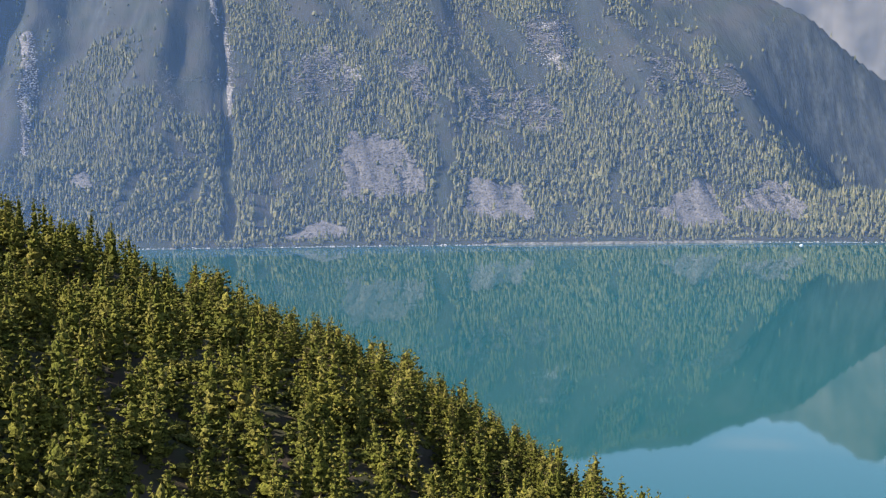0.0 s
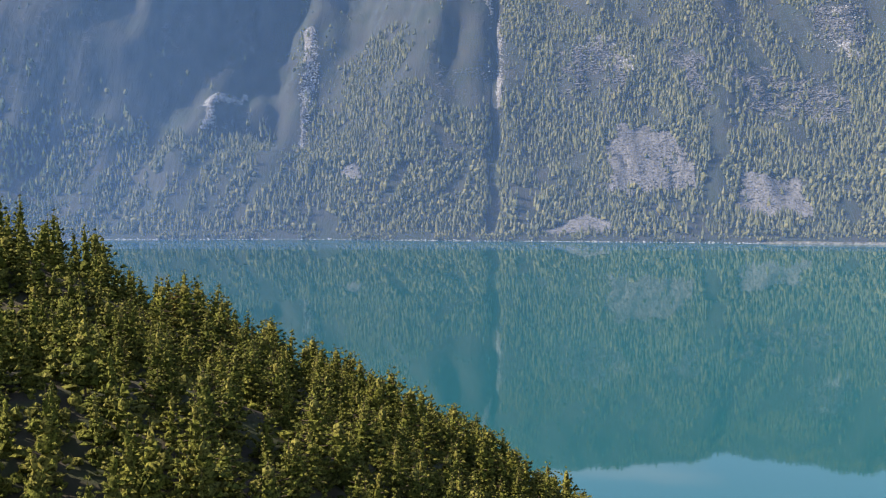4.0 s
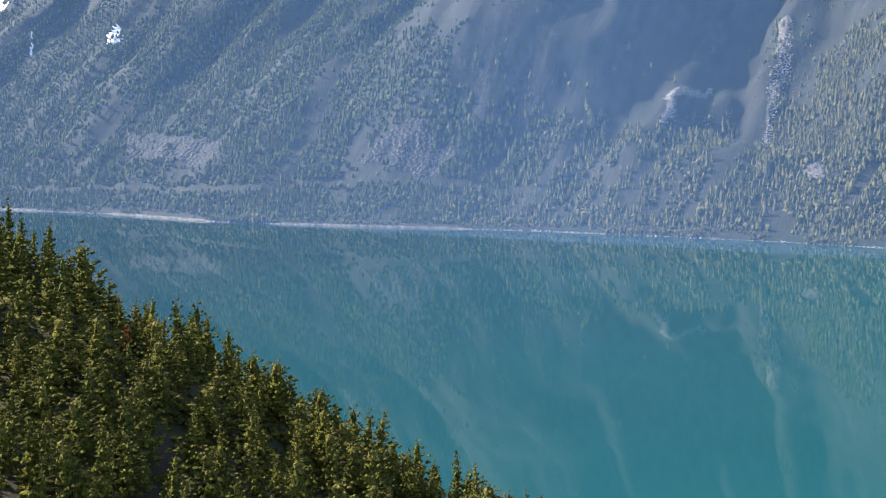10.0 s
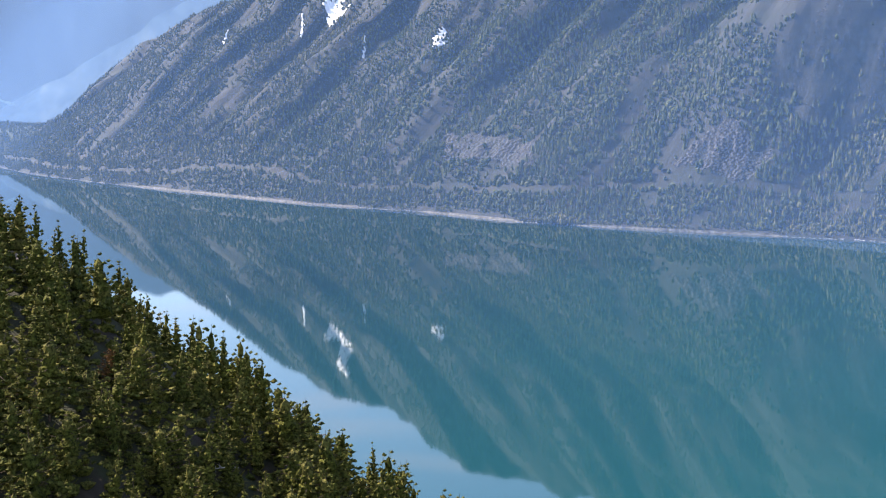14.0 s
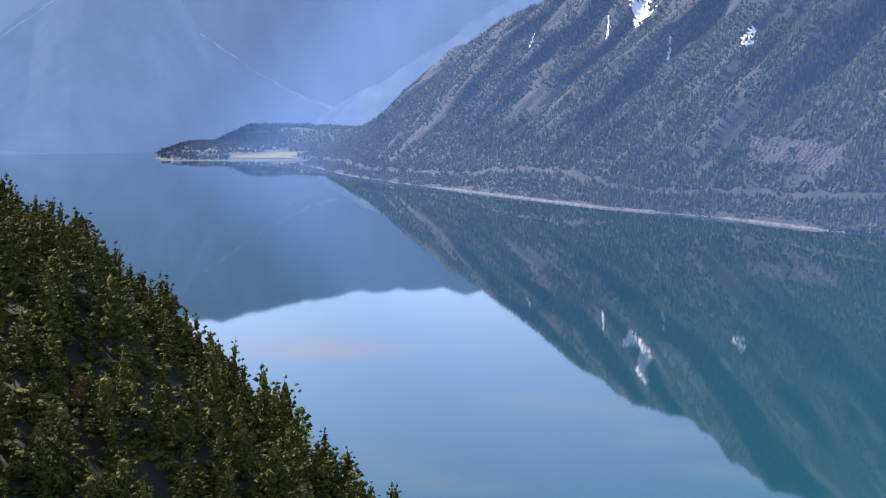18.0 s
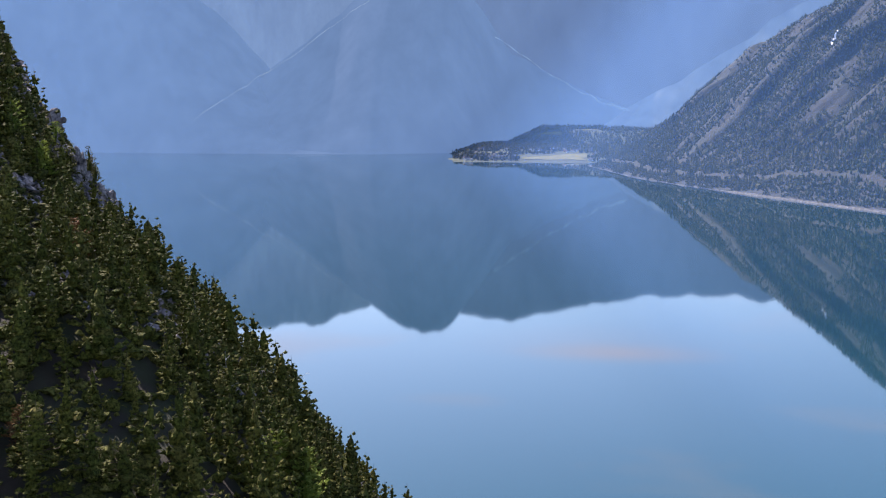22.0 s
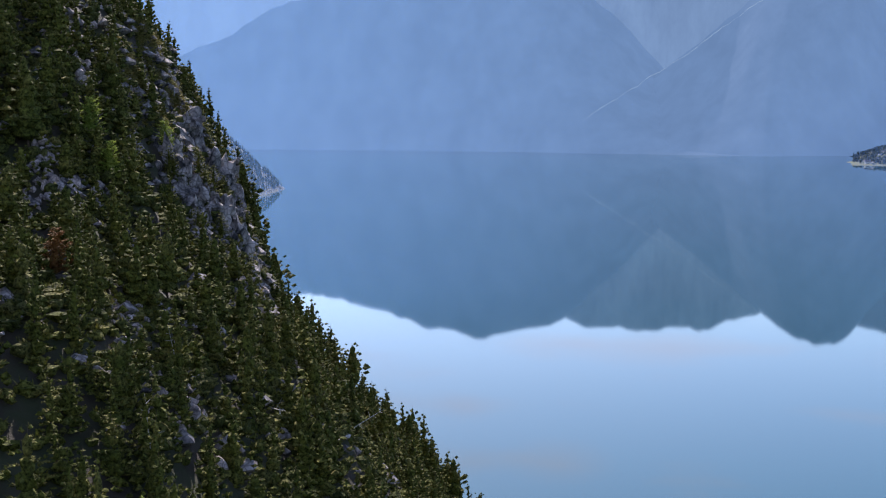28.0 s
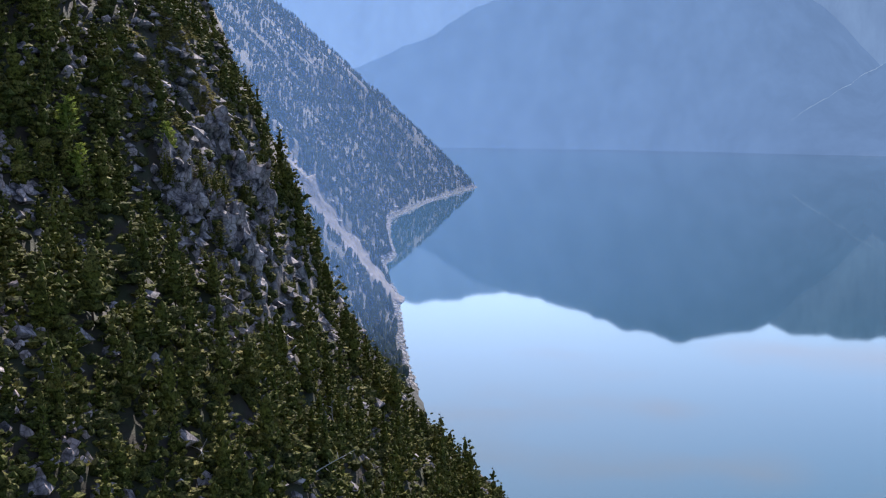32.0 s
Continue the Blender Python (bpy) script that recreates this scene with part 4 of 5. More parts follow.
OCTA = np.array([(0, 2, 4), (2, 1, 4), (1, 3, 4), (3, 0, 4), (2, 0, 5), (1, 2, 5), (3, 1, 5), (0, 3, 5)])


def bough_pine(seed, boughs, blades, spread, low, dome):
    """A pine one unit high whose boughs end in bunched sprays of needles. Returns the crown, the trunk and the limbs."""
    r = np.random.RandomState(seed)
    cv, cf, n = [], [], 0
    bend, lop = r.uniform(-0.03, 0.03, 2), r.uniform(0, 6.3)
    wv, wf, lv, lf = [], [], [], []

    def axis(z):
        return np.array([bend[0] * math.sin(z * 4), bend[1] * math.sin(z * 3 + 1), z])

    def stick(p, q, a, b, sides, vs, fs):
        k = len(vs)
        d = np.subtract(q, p) / np.linalg.norm(np.subtract(q, p))
        u = np.cross(d, (0.3, 0.8, 0.52))
        u /= np.linalg.norm(u)
        w = np.cross(d, u)
        for i in range(sides):
            c, s = math.cos(i * 2 * math.pi / sides), math.sin(i * 2 * math.pi / sides)
            vs.extend([p + a * (c * u + s * w), q + b * (c * u + s * w)])
        for i in range(sides):
            j = (i + 1) % sides
            fs.extend([(k + 2 * i, k + 2 * j, k + 2 * j + 1), (k + 2 * i, k + 2 * j + 1, k + 2 * i + 1)])

    for z0, z1 in ((-0.1, 0.3), (0.3, 0.6), (0.6, 0.95)):
        stick(axis(z0), axis(z1), 0.013 * (1.05 - z0), 0.013 * (1.05 - z1), 6, wv, wf)
    for k in range(6):
        f = k / 6
        v, g = ball(r, 0.3)
        wide = 0.5 * spread * (1 - f) ** dome
        cv.append(v * (wide, wide, 0.085) + axis(low + (0.84 - low) * f + 0.06)), cf.append(g + n)
        n += 12
    for i in range(boughs):
        f = (i + r.uniform(0, 0.9)) / boughs
        f = 1 - (1 - f) ** 0.62
        a = i * 2.399 + r.uniform(-0.5, 0.5)
        reach = spread * (1 - f) ** dome * r.uniform(0.5, 1.2) * (1 + 0.22 * math.cos(a - lop)) + 0.006
        out = np.array([math.cos(a), math.sin(a), 0])
        side = np.array([-out[1], out[0], 0])
        base = axis(low + (0.95 - low) * f)
        tip = base + out * reach + (0, 0, reach * r.uniform(-0.1, 0.4))
        if i % 2 == 0 and reach > 0.07:
            stick(base, tip, 0.005, 0.002, 3, lv, lf)
        size = (0.021 + 0.023 * (1 - f)) * r.uniform(0.7, 1.3) * (80 / boughs) ** 0.4
        v = np.array([(1.1, 0, 0), (-0.9, 0, 0), (0, 0.9, 0), (0, -0.9, 0), (0, 0, 0.8), (0, 0, -0.6)]) * r.uniform(0.6, 1.4, (6, 1)) * size
        core = tip - out * size * 0.6 + v[:, :1] * out + v[:, 1:2] * side + v[:, 2:] * (0.35 * out + (0, 0, 1))
        cv.append(core), cf.append(OCTA + n)
        n += 6
        # sprays of needles that stand out of the bunch
        d = r.normal(size=(blades, 3)) * (1, 1, 0.7) + out * 0.7 + (0, 0, 0.5)
        d /= np.linalg.norm(d, axis=1)[:, None]
        w = np.cross(d, r.normal(size=(blades, 3)))
        w *= 0.085 * size / np.linalg.norm(w, axis=1)[:, None]
        root = core.mean(0) + d * size * (0.45, 0.45, 0.25)
        length = size * r.uniform(0.6, 1.5, (blades, 1))
        tri = np.stack([root - w, root + w, root + d * length], 1).reshape(-1, 3)
        cv.append(tri), cf.append(np.arange(blades * 3).reshape(-1, 3) + n)
        n += blades * 3
    return (np.concatenate(cv), np.concatenate(cf)), (np.array(wv), np.array(wf)), (np.array(lv), np.array(lf))


def tuft(seed, blades):
    """A low bush one unit across: an uneven lump with leafy sprays."""
    r = np.random.RandomState(seed)
    v, f = ball(r, 0.35)
    v = v * (0.42, 0.42, 0.34) + (0, 0, 0.25)
    d = r.normal(size=(blades, 3)) + (0, 0, 0.6)
    d /= np.linalg.norm(d, axis=1)[:, None]
    w = np.cross(d, r.normal(size=(blades, 3))) * 0.03
    root = d * 0.3 + (0, 0, 0.25)
    tri = np.stack([root - w, root + w, root + d * r.uniform(0.2, 0.4, (blades, 1))], 1).reshape(-1, 3)
    return np.concatenate([v, tri]), np.concatenate([f, np.arange(blades * 3).reshape(-1, 3) + 12])


def join(shapes):
    v, f, n = [], [], 0
    for a, b in shapes:
        v.append(a), f.append(b + n)
        n += len(a)
    return np.concatenate(v), np.concatenate(f)


def bare_rock(x, y):
    """Where the hill shows rock and scrub in place of closed wood."""
    h = hill_smooth(x, y)
    cliff = 1.5 * np.exp(-(((x + 85 + 0.5 * (h - 117)) / 16) ** 2) - ((h - 116) / 10) ** 2)
    patch = fbm(x / 11, y / 11, 501, 3)
    west = np.clip((-x - 22) / 35, 0, 1)
    ledge = np.exp(-(((x + 92) / 11) ** 2) - ((h - 130) / 6) ** 2) + np.exp(-(((x + 52) / 6) ** 2) - ((h - 122) / 3) ** 2)
    return cliff * 1.0 + 0.8 * ledge + west * np.maximum(0, patch * 2.1 - 0.08)


def near_wood():
    r = np.random.RandomState(11)
    gx, gy = np.meshgrid(np.arange(-120, 82, 3.45), np.arange(70, 240, 3.45))
    x, y = gx.ravel() + r.uniform(-1.5, 1.5, gx.size), gy.ravel() + r.uniform(-1.5, 1.5, gx.size)
    keep = bare_rock(x, y) < 0.68 + r.uniform(-0.12, 0.25, len(x))
    x, y = x[keep], y[keep]
    z = near_ground(x, y) - 1.6
    ok = (z > 30) & ~((x < -45) & (y < 140)) 
    x, y, z = x[ok], y[ok], z[ok]
    n = len(x)
    west = np.clip((-x - 25) / 40, 0, 1)
    tall = (r.uniform(5.4, 9.0, n) + 0.6 * fbm(x / 20, y / 20, 511, 2)) * (1 + 0.06 * west)
    tall = np.where(bare_rock(x, y) > 0.25, tall * 0.7, tall) * np.where((x < -48) & (x > -84) & (hill_smooth(x, y) > 124), 1.3, 1.0)
    wide = (0.55 * tall + 3.9) * r.uniform(0.8, 1.15, n)
    turns = r.uniform(0, 6.3, n)
    kinds = r.randint(0, 6, n)
    # the nearest three hundred stand as trees of their own
    order = np.argsort(np.hypot(x - 26, (y - 146) * 0.8))
    single = order[:300]
    specs = [(0.26, 0.02, 0.85), (0.2, 0.0, 0.8), (0.25, 0.08, 0.6), (0.18, 0.0, 0.9), (0.26, 0.3, 0.5), (0.23, 0.04, 0.75)]
    labels = ["broad green pine on the hillside", "slender green pine on the hillside", "spreading pine with a rounded crown", "narrow pointed young pine", "old pine with a rounded open crown", "bushy green pine on the hillside"]
    firsts = []
    for k, (sp, lo, fl) in enumerate(specs):
        crown, trunk, limbs = bough_pine(900 + k, 120, 12, sp, lo, fl)
        tree = tagged(new("pine_tree"), labels[k], "tree", "pines on the near hill")
        part("crown", mesh_of("crown", *crown, [PINE]), tree)
        part("trunk", mesh_of("trunk", *join([trunk, limbs]), [BARK]), tree)
        firsts.append([tree, False])
    for i in single:
        tree, used = firsts[kinds[i]]
        m = pose(x[i], y[i], z[i] - 0.1, r.uniform(-4, 4), r.uniform(-4, 4), math.degrees(turns[i])) @ Matrix.Diagonal((wide[i], wide[i], tall[i], 1))
        if used:
            copy_thing(tree, m).matrix_basis = m
        else:
            tree.matrix_basis = m
            firsts[kinds[i]][1] = True
    # the others join, in less detail the farther they stand
    for rest, boughs, blades, name, label in ((order[300:1200], 76, 5, "pine_wood", "dense pine wood covering the steep hillside"), (order[1200:], 54, 3, "pine_wood_slope", "dense pine wood on the higher hillside")):
        shapes, woods = [], []
        for k, (sp, lo, fl) in enumerate(specs):
            crown, trunk, limbs = bough_pine(950 + k, boughs, blades, sp, lo, fl)
            shapes.append(crown), woods.append(trunk)
        at = np.stack([x, y, z - 0.1], 1)[rest]
        sc = np.stack([wide, tall], 1)[rest]
        tagged(scatter(name, at, sc, turns[rest], kinds[rest], shapes, [PINE]), label, "forest", kind="stuff")
        tagged(scatter(name + "_trunks", at, sc, turns[rest], kinds[rest], woods, [BARK]), "brown trunks standing in the pine wood", "trunks", kind="stuff")

    # juniper and young growth in the gaps
    ux, uy = r.uniform(-110, 82, 15000), r.uniform(72, 238, 15000)
    uz = near_ground(ux, uy)
    ok = (uz > 30) & (bare_rock(ux, uy) < 0.4) & ~((ux < -45) & (uy < 140))
    ux, uy, uz = ux[ok], uy[ok], uz[ok]
    size = r.uniform(0.8, 1.9, len(ux))
    low_shapes = [tuft(930 + k, 8) for k in range(4)]
    tagged(scatter("undergrowth", np.stack([ux, uy, uz - 0.2], 1), np.stack([size, size * r.uniform(0.6, 1.1, len(ux))], 1), r.uniform(0, 6.3, len(ux)), r.randint(0, 4, len(ux)), low_shapes, [PINE]), "dark juniper and young growth under the pines", "bushes", kind="stuff")


near_wood()


def outer_wood():
    """The wood goes on over the hill's other sides."""
    r = np.random.RandomState(61)
    x, y = r.uniform(-228, 148, 5200), r.uniform(22, 328, 5200)
    z = near_ground(x, y)
    inside = (x > -119) & (x < 82) & (y > 70) & (y < 239) & (z > 29) & ~((x < -45) & (y < 140))
    ok = (z > 2.5) & ~inside & (np.hypot(x, y) > 40) & (np.hypot(x - 85, y - 117) > 25) & (z < 100 + np.where(x < -45, 100, 0)) & ~((x < -100) & (y > 130) & (z > 20)) & ~((y > 230) & (z > 10))
    x, y, z = x[ok], y[ok], z[ok]
    n = len(x)
    tall = r.uniform(4.5, 8, n)
    ob = scatter("outer_wood", np.stack([x, y, z - 1.0], 1), np.stack([tall * 1.2, tall], 1), r.uniform(0, 6.3, n), r.randint(0, 6, n), FAR_SHAPES, [PINE])
    tagged(ob, "pine wood on the hill's outer slopes", "forest", kind="stuff")


outer_wood()

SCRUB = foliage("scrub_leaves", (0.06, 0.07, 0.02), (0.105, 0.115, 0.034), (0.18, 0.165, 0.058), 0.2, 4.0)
FRESH = foliage("fresh_birch_leaves", (0.12, 0.17, 0.03), (0.2, 0.26, 0.05), (0.3, 0.34, 0.08), 0.3)
RUST = foliage("rust_leaves", (0.09, 0.045, 0.02), (0.15, 0.07, 0.025), (0.2, 0.115, 0.04), 0.1)
STRAW = foliage("dry_grass", (0.14, 0.13, 0.045), (0.22, 0.2, 0.07), (0.32, 0.28, 0.11), 0.2)
GREY_WOOD = rocky("grey_dead_wood", (0.3, 0.28, 0.26), (0.6, 0.57, 0.53), 4.0)
LEDGE = rocky("pinkish_rock", (0.12, 0.1, 0.095), (0.5, 0.41, 0.38), 0.9, sharp=(0.36, 0.64))
CLIFF = rocky("cliff_rock", (0.03, 0.028, 0.029), (0.42, 0.365, 0.345), 0.6, stretch=(1.0, 1.0, 0.6), sharp=(0.4, 0.62))


def scrub_and_stones():
    r = np.random.RandomState(23)
    x, y = r.uniform(-165, 60, 26000), r.uniform(90, 225, 26000)
    bare = bare_rock(x, y)
    keep = (bare > 0.24 + r.uniform(-0.1, 0.35, 26000)) | ((x < -18) & (y > 140) & (r.uniform(size=26000) < 0.7))
    x, y = x[keep], y[keep]
    z = near_ground(x, y)
    n = len(x)
    size = r.uniform(0.5, 1.7, n)
    clumps = []
    for k in range(4):
        clumps.append(tuft(970 + k, 12))
    green = r.uniform(size=n) < np.where(bare[keep] > 0.3, 0.6, 0.88)
    a = np.where(green)[0]
    tagged(scatter("scrub", np.stack([x, y, z], 1)[a], np.stack([size, size], 1)[a] * 1.2, r.uniform(0, 6.3, len(a)), r.randint(0, 4, len(a)), clumps, [SCRUB]), "low olive scrub and heather between the rocks", "scrub", kind="stuff")
    b = np.where(~green)[0]
    tagged(scatter("hillside_stones", np.stack([x, y, z], 1)[b], np.stack([size * 0.8, size * 0.7], 1)[b], r.uniform(0, 6.3, len(b)), r.randint(0, 5, len(b)), STONES, [CLIFF]), "broken grey stones strewn on the rocky hillside", "stones", kind="stuff")


scrub_and_stones()


def crag(x, y, w, h, seed, label):
    """A fractured outcrop: an upright block cut by slanting joints, set into the slope."""
    r = np.random.RandomState(seed)
    bm = bmesh.new()
    bmesh.ops.create_icosphere(bm, subdivisions=3, radius=1)
    cuts = [(Vector(r.normal(size=3)).normalized(), r.uniform(0.3, 0.75)) for _ in range(13)]
    for v in bm.verts:
        for nrm, d in cuts:
            over = v.co.dot(nrm) - d
            if over > 0:
                v.co -= nrm * over
        v.co = Vector((v.co.x * w, v.co.y * w * 0.7, v.co.z * h)) + noise.noise_vector(v.co * 3 + Vector((seed, 0, 0))) * 0.22
    ob = new("rock_outcrop", bm_mesh("rock_outcrop", bm, CLIFF))
    z = float(near_ground(np.array([x]), np.array([y]))[0])
    ob.matrix_basis = pose(x, y, z - h * 0.25, r.uniform(-25, 5), r.uniform(-12, 12), r.uniform(0, 360))
    tagged(ob, label, "rock", "rock outcrops")


def cliff_point(x, y):
    """The crag's fractured face: blocks and columns standing out of the slope, each with its own depth."""
    z, h = near_ground(x, y), hill_smooth(x, y)
    mask = np.exp(-(((x + 85 + 0.8 * (h - 117)) / 15) ** 2) - ((h - 117) / 9) ** 2) * (1 + 1.2 * fbm(x / 6, z / 6, 889, 3))
    warp = fbm(x / 5, z / 5, 881, 3)
    big = lattice(np.floor(x / 2.6 + 1.3 * warp + 0.3 * z / 2.6), np.floor(z / 4.2 + 1.1 * warp), 883)
    small = lattice(np.floor(x / 0.9 + 0.8 * warp + 0.25 * z), np.floor(z / 1.5 + warp), 885)
    out = 2.7 * big * big + 1.6 * small * big - 1.5 + 1.2 * fbm(x / 1.5, z / 1.5, 887, 3)
    out = out * np.clip(mask * 2.2 - 0.5, 0, 1) - 2.6 * np.clip(1.1 - 3.0 * mask, 0, 1)
    return np.stack([x, y + out * 0.85, z + out * 0.35], -1), mask, small


def cliff_face():
    xs, ys = np.arange(-122, -50, 0.4), np.arange(146, 190, 0.28)
    v, mask, small = cliff_point(*np.meshgrid(xs, ys))
    ob = new("cliff_face", mesh_of("cliff_face", v.reshape(-1, 3), grid_faces(len(xs), len(ys)), [CLIFF]))
    tagged(ob, "fractured dark grey cliff face above the pine slope", "cliff", kind="structure")
    # angular blocks broken out of it
    r = np.random.RandomState(47)
    shapes = []
    for k in range(7):
        bm = bmesh.new()
        bmesh.ops.create_icosphere(bm, subdivisions=2, radius=1)
        cuts = [(Vector(r.normal(size=3)).normalized(), r.uniform(0.28, 0.7)) for _ in range(9)]
        for p in bm.verts:
            for nrm, d in cuts:
                over = p.co.dot(nrm) - d
                if over > 0:
                    p.co -= nrm * over
        shapes.append((np.array([p.co for p in bm.verts]), np.array([[p.index for p in f.verts] for f in bm.faces])))
        bm.free()
    x, y = r.uniform(-112, -48, 4200), r.uniform(148, 188, 4200)
    v, mask, small = cliff_point(x, y)
    ok = (mask > 0.28 + r.uniform(-0.12, 0.3, 4200)) | ((bare_rock(x, y) > 0.72) & (r.uniform(size=4200) < 0.5))
    v = v[ok]
    n = len(v)
    size = r.uniform(0.35, 1.0, n) * np.where(r.uniform(size=n) < 0.12, 1.6, 1)
    tagged(scatter("cliff_blocks", v, np.stack([size, size * r.uniform(1.0, 2.0, n)], 1), r.uniform(0, 6.3, n), r.randint(0, 7, n), shapes, [CLIFF]), "angular blocks of the broken cliff face", "rock", kind="stuff")
    # loose blocks on the ledges and under the crag: x, y, spread, number
    px, py = [], []
    for cx, cy, wide, k in ((-53, 159.5, 3.5, 90), (-92, 162, 6, 130), (-64, 176, 3, 70), (-58, 181, 2.5, 60), (-28, 176, 3, 40), (-74, 158, 4, 60), (-36, 170, 3, 40)):
        px.append(r.normal(cx, wide, k)), py.append(r.normal(cy, wide * 0.6, k))
    px, py = np.concatenate(px), np.concatenate(py)
    n = len(px)
    size = r.uniform(0.25, 0.95, n)
    tagged(scatter("ledge_blocks", np.stack([px, py, near_ground(px, py) + 0.15], 1), np.stack([size, size * 0.9], 1), r.uniform(0, 6.3, n), r.randint(0, 7, n), shapes, [LEDGE]), "pinkish grey loose blocks on the ledges", "rock", kind="stuff")
    # scrub and small pines rooted in its joints
    r = np.random.RandomState(51)
    x, y = r.uniform(-112, -58, 5000), r.uniform(150, 186, 5000)
    v, mask, small = cliff_point(x, y)
    ok = (mask > 0.3) & (fbm(x / 4, v[:, 2] / 3, 893, 3) > 0.04)
    v = v[ok]
    n = len(v)
    shapes = [pine(990 + k, 9, 6, 0.26, 0.36, 0.1, 0.4)[0] for k in range(4)]
    size = r.uniform(0.5, 1.4, n)
    tagged(scatter("cliff_scrub", v, np.stack([size, size], 1), r.uniform(0, 6.3, n), r.randint(0, 4, n), shapes, [SCRUB]), "olive scrub rooted in the cliff's joints", "scrub", kind="stuff")
    few = v[::9]
    n = len(few)
    tall = r.uniform(1.8, 4.2, n)
    shapes = [pine(995 + k, 50, 9, 0.085, 0.28, 0.08, 0.2)[0] for k in range(3)]
    tagged(scatter("cliff_pines", few - (0, 0, 0.2), np.stack([tall, tall], 1), r.uniform(0, 6.3, n), r.randint(0, 3, n), shapes, [PINE]), "small pines clinging to the cliff", "trees", kind="stuff")
    # dry grass on the ledge above
    x, y = r.normal(-91, 6.5, 6000), r.uniform(150, 172, 6000)
    h = hill_smooth(x, y)
    ok = (np.abs(h - 129 - 0.25 * (-91 - x)) < 6) & (fbm(x / 5, y / 3, 895, 3) > -0.08)
    x, y = x[ok], y[ok]
    n = len(x)
    shapes = [pine(998 + k, 5, 6, 0.5, 0.5, 0.05, 0.6)[0] for k in range(2)]
    size = r.uniform(0.35, 0.8, n)
    tagged(scatter("ledge_grass", np.stack([x, y, near_ground(x, y)], 1), np.stack([size, size * 0.7], 1), r.uniform(0, 6.3, n), r.randint(0, 2, n), shapes, [STRAW]), "yellowed grass on the rocky ledge", "grass", kind="stuff")


cliff_face()
rc = np.random.RandomState(41)
made = 0
while made < 22:
    cx_, cy_ = rc.uniform(-128, -35), rc.uniform(145, 195)
    if float(bare_rock(np.array([cx_]), np.array([cy_]))[0]) > rc.uniform(0.3, 0.9):
        crag(cx_, cy_, rc.uniform(1.0, 2.8), rc.uniform(1.2, 4.2), 600 + made, "fractured grey rock outcrop on the steep hillside")
        made += 1


def bush(name, label, x, y, tall, mat, seed):
    b = tagged(new(name), label, "bush")
    crown, trunk, limbs = pine(seed, 70, 20, 0.085, 0.36, 0.12, 0.6)
    part("crown", mesh_of("crown", *crown, [mat]), b)
    part("trunk", mesh_of("trunk", *trunk, [BARK]), b)
    z = float(near_ground(np.array([x]), np.array([y]))[0])
    b.matrix_basis = pose(x, y, z - 0.1) @ Matrix.Diagonal((tall, tall, tall, 1))


bush("birch_tree", "light green birch among dark pines", -8, 180, 4.8, FRESH, 981)
bush("birch_tree", "light green birch below the ledge", -61, 163.5, 4.2, FRESH, 982)
bush("rowan_bush", "rust-orange rowan among dark pines", -2, 159.5, 2.8, RUST, 983)
bush("birch_tree", "light green birch on the rock ledge", -78, 166, 3.2, FRESH, 984)
bush("rowan_bush", "rust-brown bush among the pines", -35, 165, 4.0, RUST, 985)
bush("birch_tree", "light green birch under the tall pines", -65, 160.5, 4.2, FRESH, 986)
bush("birch_tree", "light green birch at the wood's lower edge", -9, 178, 4.0, FRESH, 987)


def snag(x, y, tall, lean, turn, seed):
    """A dead tree: bare grey trunk with broken limbs."""
    s = tagged(new("dead_tree"), "bare grey dead pine with broken limbs", "tree", "dead trees")
    crown, trunk, limbs = pine(seed, 22, 1, 0.01, 0.2, 0.3, 0.2)
    part("trunk", mesh_of("trunk", *join([trunk, limbs]), [GREY_WOOD]), s)
    z = float(near_ground(np.array([x]), np.array([y]))[0])
    s.matrix_basis = pose(x, y, z + 0.25, lean, 0, turn) @ Matrix.Diagonal((tall, tall, tall, 1))


for k, (x, y, tall, lean, turn) in enumerate([(-38, 180, 5.5, 84, 70), (-41, 182, 4.5, 80, 110), (-30, 176, 5.0, 12, 0), (-60, 180, 5, 6, 40), (-52, 188, 4.6, 60, 200), (8, 164, 4.5, 75, 20), (-18, 176, 4.5, 5, 10), (-70, 186, 4.8, 10, 80)]):
    snag(x, y, tall, lean, turn, 700 + k)


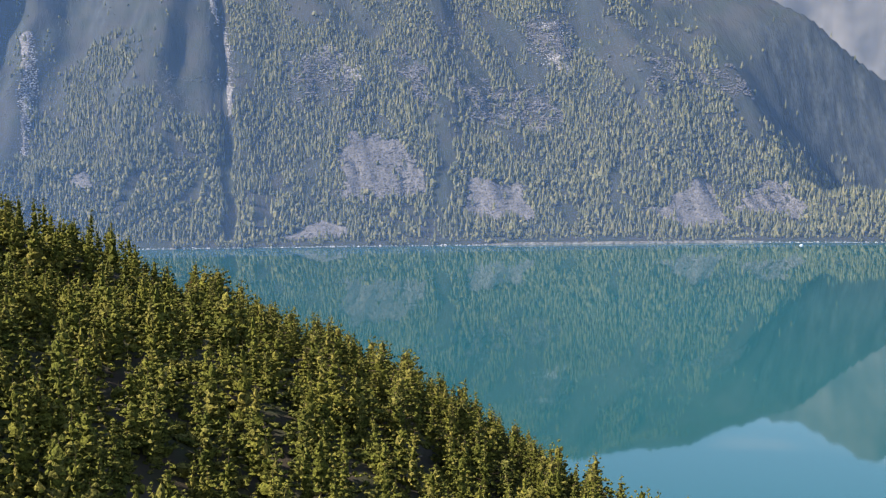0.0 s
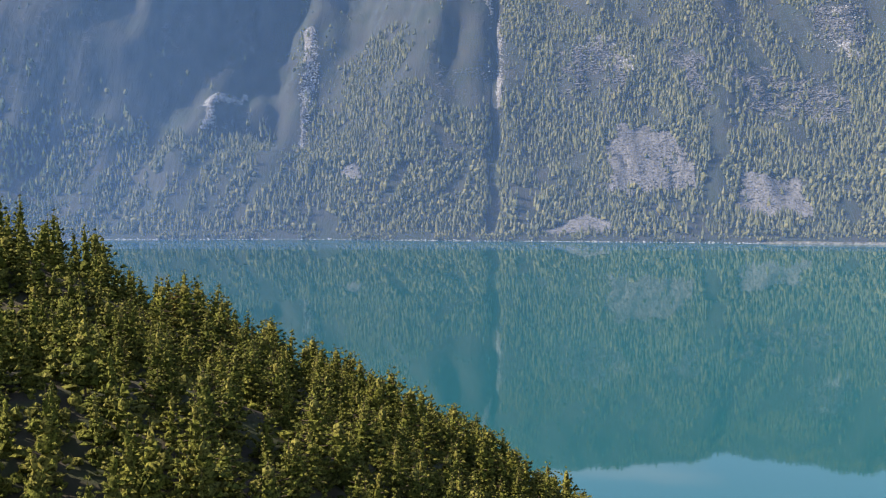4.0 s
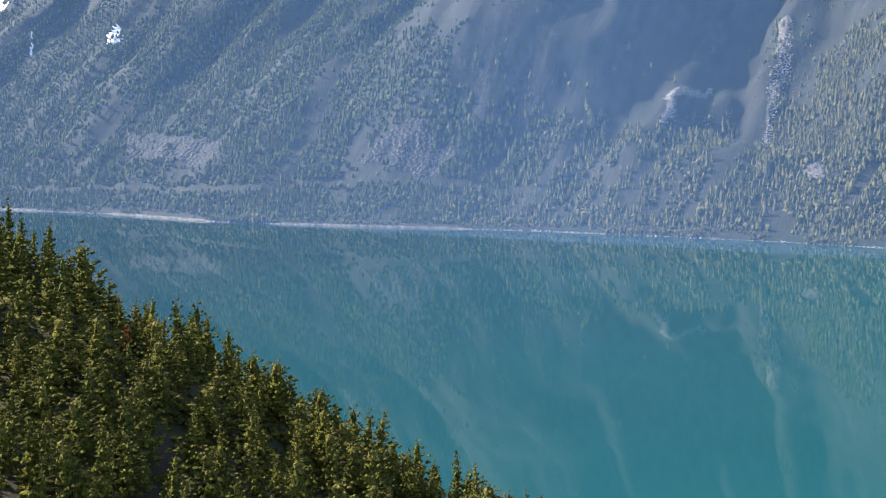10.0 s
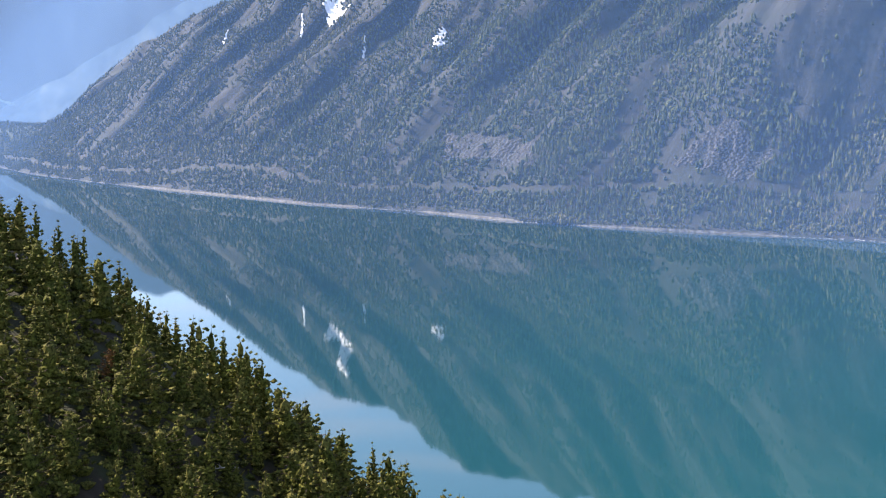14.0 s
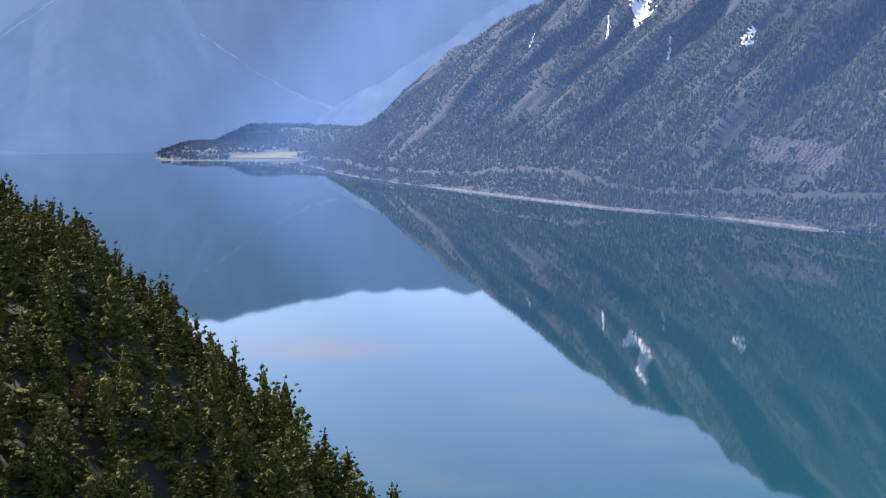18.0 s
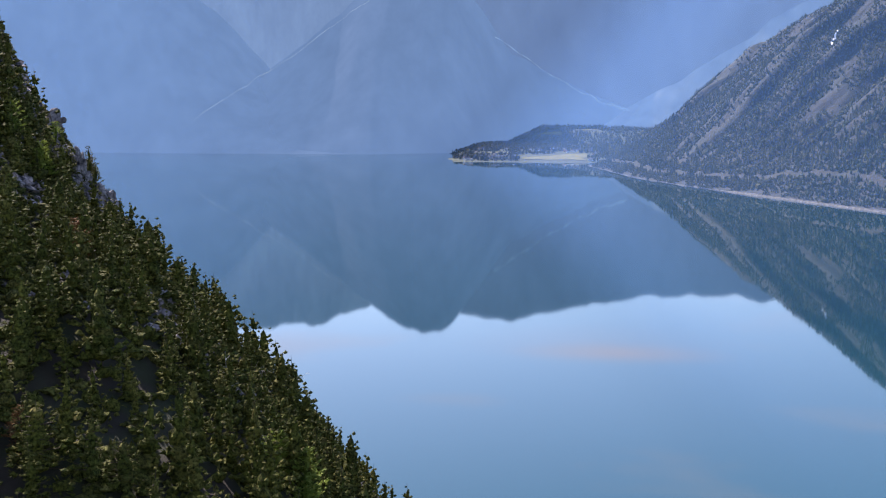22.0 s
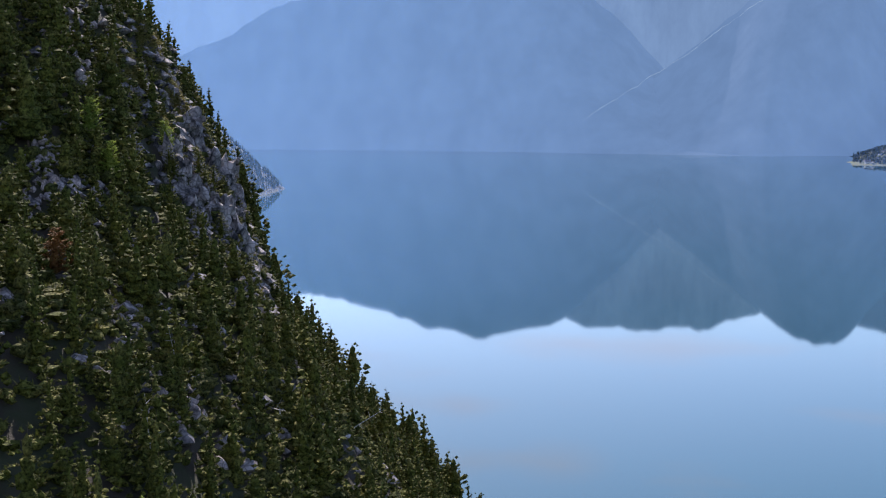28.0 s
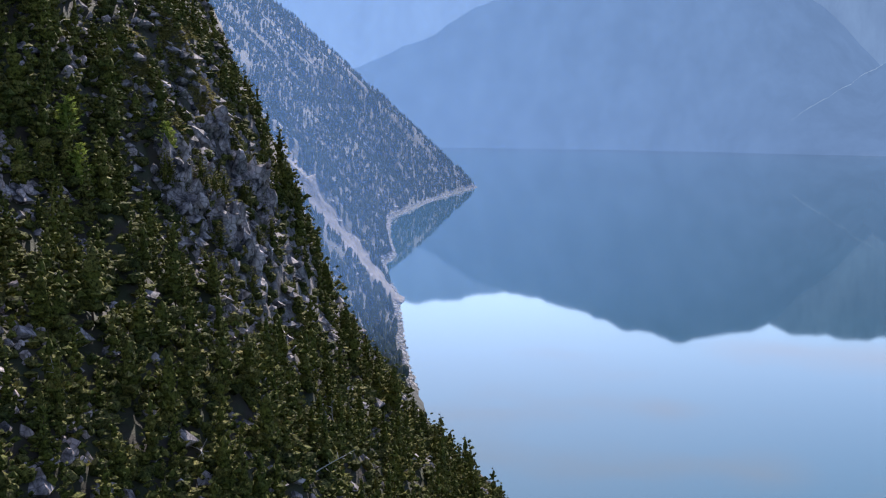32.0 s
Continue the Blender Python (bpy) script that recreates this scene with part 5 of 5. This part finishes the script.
# ---- the air over the fjord: added see-through sheets stand in for haze; the sun lights them ----
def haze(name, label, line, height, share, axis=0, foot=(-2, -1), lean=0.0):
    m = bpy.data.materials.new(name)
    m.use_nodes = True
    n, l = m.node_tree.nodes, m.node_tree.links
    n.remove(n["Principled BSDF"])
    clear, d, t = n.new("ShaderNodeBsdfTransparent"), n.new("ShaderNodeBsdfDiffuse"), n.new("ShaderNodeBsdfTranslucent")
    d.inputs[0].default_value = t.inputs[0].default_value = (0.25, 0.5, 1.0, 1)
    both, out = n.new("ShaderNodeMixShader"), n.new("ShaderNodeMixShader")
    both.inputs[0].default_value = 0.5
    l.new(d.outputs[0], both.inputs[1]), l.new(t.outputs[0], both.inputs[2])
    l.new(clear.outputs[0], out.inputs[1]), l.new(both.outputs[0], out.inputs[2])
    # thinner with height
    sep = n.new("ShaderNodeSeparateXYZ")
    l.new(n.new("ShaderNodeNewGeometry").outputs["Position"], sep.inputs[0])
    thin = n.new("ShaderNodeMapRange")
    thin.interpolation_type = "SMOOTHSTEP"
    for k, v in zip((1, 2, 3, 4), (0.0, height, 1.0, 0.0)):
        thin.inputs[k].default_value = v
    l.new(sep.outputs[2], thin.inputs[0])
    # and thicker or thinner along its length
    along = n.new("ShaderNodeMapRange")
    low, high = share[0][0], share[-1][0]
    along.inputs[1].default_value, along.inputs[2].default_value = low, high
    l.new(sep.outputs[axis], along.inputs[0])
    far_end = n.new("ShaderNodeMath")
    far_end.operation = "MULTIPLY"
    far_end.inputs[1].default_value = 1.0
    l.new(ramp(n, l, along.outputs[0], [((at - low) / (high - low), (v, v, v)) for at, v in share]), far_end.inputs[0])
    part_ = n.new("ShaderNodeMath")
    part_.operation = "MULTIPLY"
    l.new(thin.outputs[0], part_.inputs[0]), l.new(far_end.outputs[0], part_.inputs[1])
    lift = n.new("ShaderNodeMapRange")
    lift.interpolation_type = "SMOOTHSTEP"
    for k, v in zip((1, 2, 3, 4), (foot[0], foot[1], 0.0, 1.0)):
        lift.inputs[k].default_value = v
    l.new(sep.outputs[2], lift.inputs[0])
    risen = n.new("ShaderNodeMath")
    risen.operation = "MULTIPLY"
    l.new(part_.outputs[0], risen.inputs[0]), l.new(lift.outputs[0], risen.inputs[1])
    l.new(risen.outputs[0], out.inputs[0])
    l.new(out.outputs[0], n["Material Output"].inputs[0])
    # a smooth curtain along the line
    line = np.array(line, float)
    t0 = np.linspace(0, len(line) - 1, 260)
    pad = np.concatenate([2 * line[:1] - line[1:2], line, 2 * line[-1:] - line[-2:-1]])
    i = np.minimum(np.floor(t0).astype(int), len(line) - 2)
    f = (t0 - i)[:, None]
    p = cubic([pad[i], pad[i + 1], pad[i + 2], pad[i + 3]], f)
    for _ in range(12):
        p[1:-1] = 0.25 * p[:-2] + 0.5 * p[1:-1] + 0.25 * p[2:]
    v = np.concatenate([np.c_[p[:, 0], p[:, 1] + lean * z, np.full(len(p), z)] for z in (0.02, height * 0.5, height)])
    ob = new(name, mesh_of(name, v, grid_faces(len(p), 3), [m], True))
    return tagged(ob, label, "haze", kind="structure")


haze("haze_far_shore", "see-through blue sheet standing in for haze along the far shore", [(1300, 1120), (1000, 1150), (750, 1175), (400, 1195), (0, 1200), (-400, 1200), (-800, 1200), (-1150, 1205), (-1522, 1240), (-1813, 1280), (-2090, 1335), (-2330, 1395), (-2520, 1425), (-2700, 1420), (-2850, 1380), (-2980, 1300), (-3080, 1180), (-3150, 1020), (-3200, 860)], 1500,
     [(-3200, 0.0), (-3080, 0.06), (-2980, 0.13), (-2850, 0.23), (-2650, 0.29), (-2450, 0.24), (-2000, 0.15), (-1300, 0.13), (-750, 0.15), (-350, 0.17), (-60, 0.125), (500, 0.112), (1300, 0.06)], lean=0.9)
haze("haze_headland", "see-through blue sheet standing in for haze before the headland", [(-420, -600), (-425, -300), (-430, 0), (-425, 150), (-420, 330)], 900, [(-600, 0.16), (90, 0.16), (300, 0.0)], 1, (12, 62))



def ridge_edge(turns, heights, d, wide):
    """The sunlit edge of the pyramid mountain's ridge: a narrow glowing strip added for the light."""
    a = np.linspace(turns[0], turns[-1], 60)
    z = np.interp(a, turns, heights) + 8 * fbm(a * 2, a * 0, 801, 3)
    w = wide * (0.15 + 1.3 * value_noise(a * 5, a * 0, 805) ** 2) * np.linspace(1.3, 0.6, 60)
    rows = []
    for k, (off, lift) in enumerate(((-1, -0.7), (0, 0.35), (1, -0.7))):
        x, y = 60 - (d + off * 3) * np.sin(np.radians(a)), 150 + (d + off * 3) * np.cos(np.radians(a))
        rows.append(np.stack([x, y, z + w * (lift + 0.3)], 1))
    ob = new("backdrop_lit_edge", mesh_of("backdrop_lit_edge", np.concatenate(rows), grid_faces(60, 3), [BLUE_EDGE]))
    tagged(ob, "pale glowing strip for sunlight on the hazy mountain's ridge edge", "rock", kind="structure")


# paler glowing copy of the hazy mountain: the edge's sunlight as colour
BLUE_EDGE = distant("hazy_lit_edge", (0.06, 0.07, 0.06), (0.16, 0.17, 0.13), (0.155, 0.255, 0.4), 0.41)
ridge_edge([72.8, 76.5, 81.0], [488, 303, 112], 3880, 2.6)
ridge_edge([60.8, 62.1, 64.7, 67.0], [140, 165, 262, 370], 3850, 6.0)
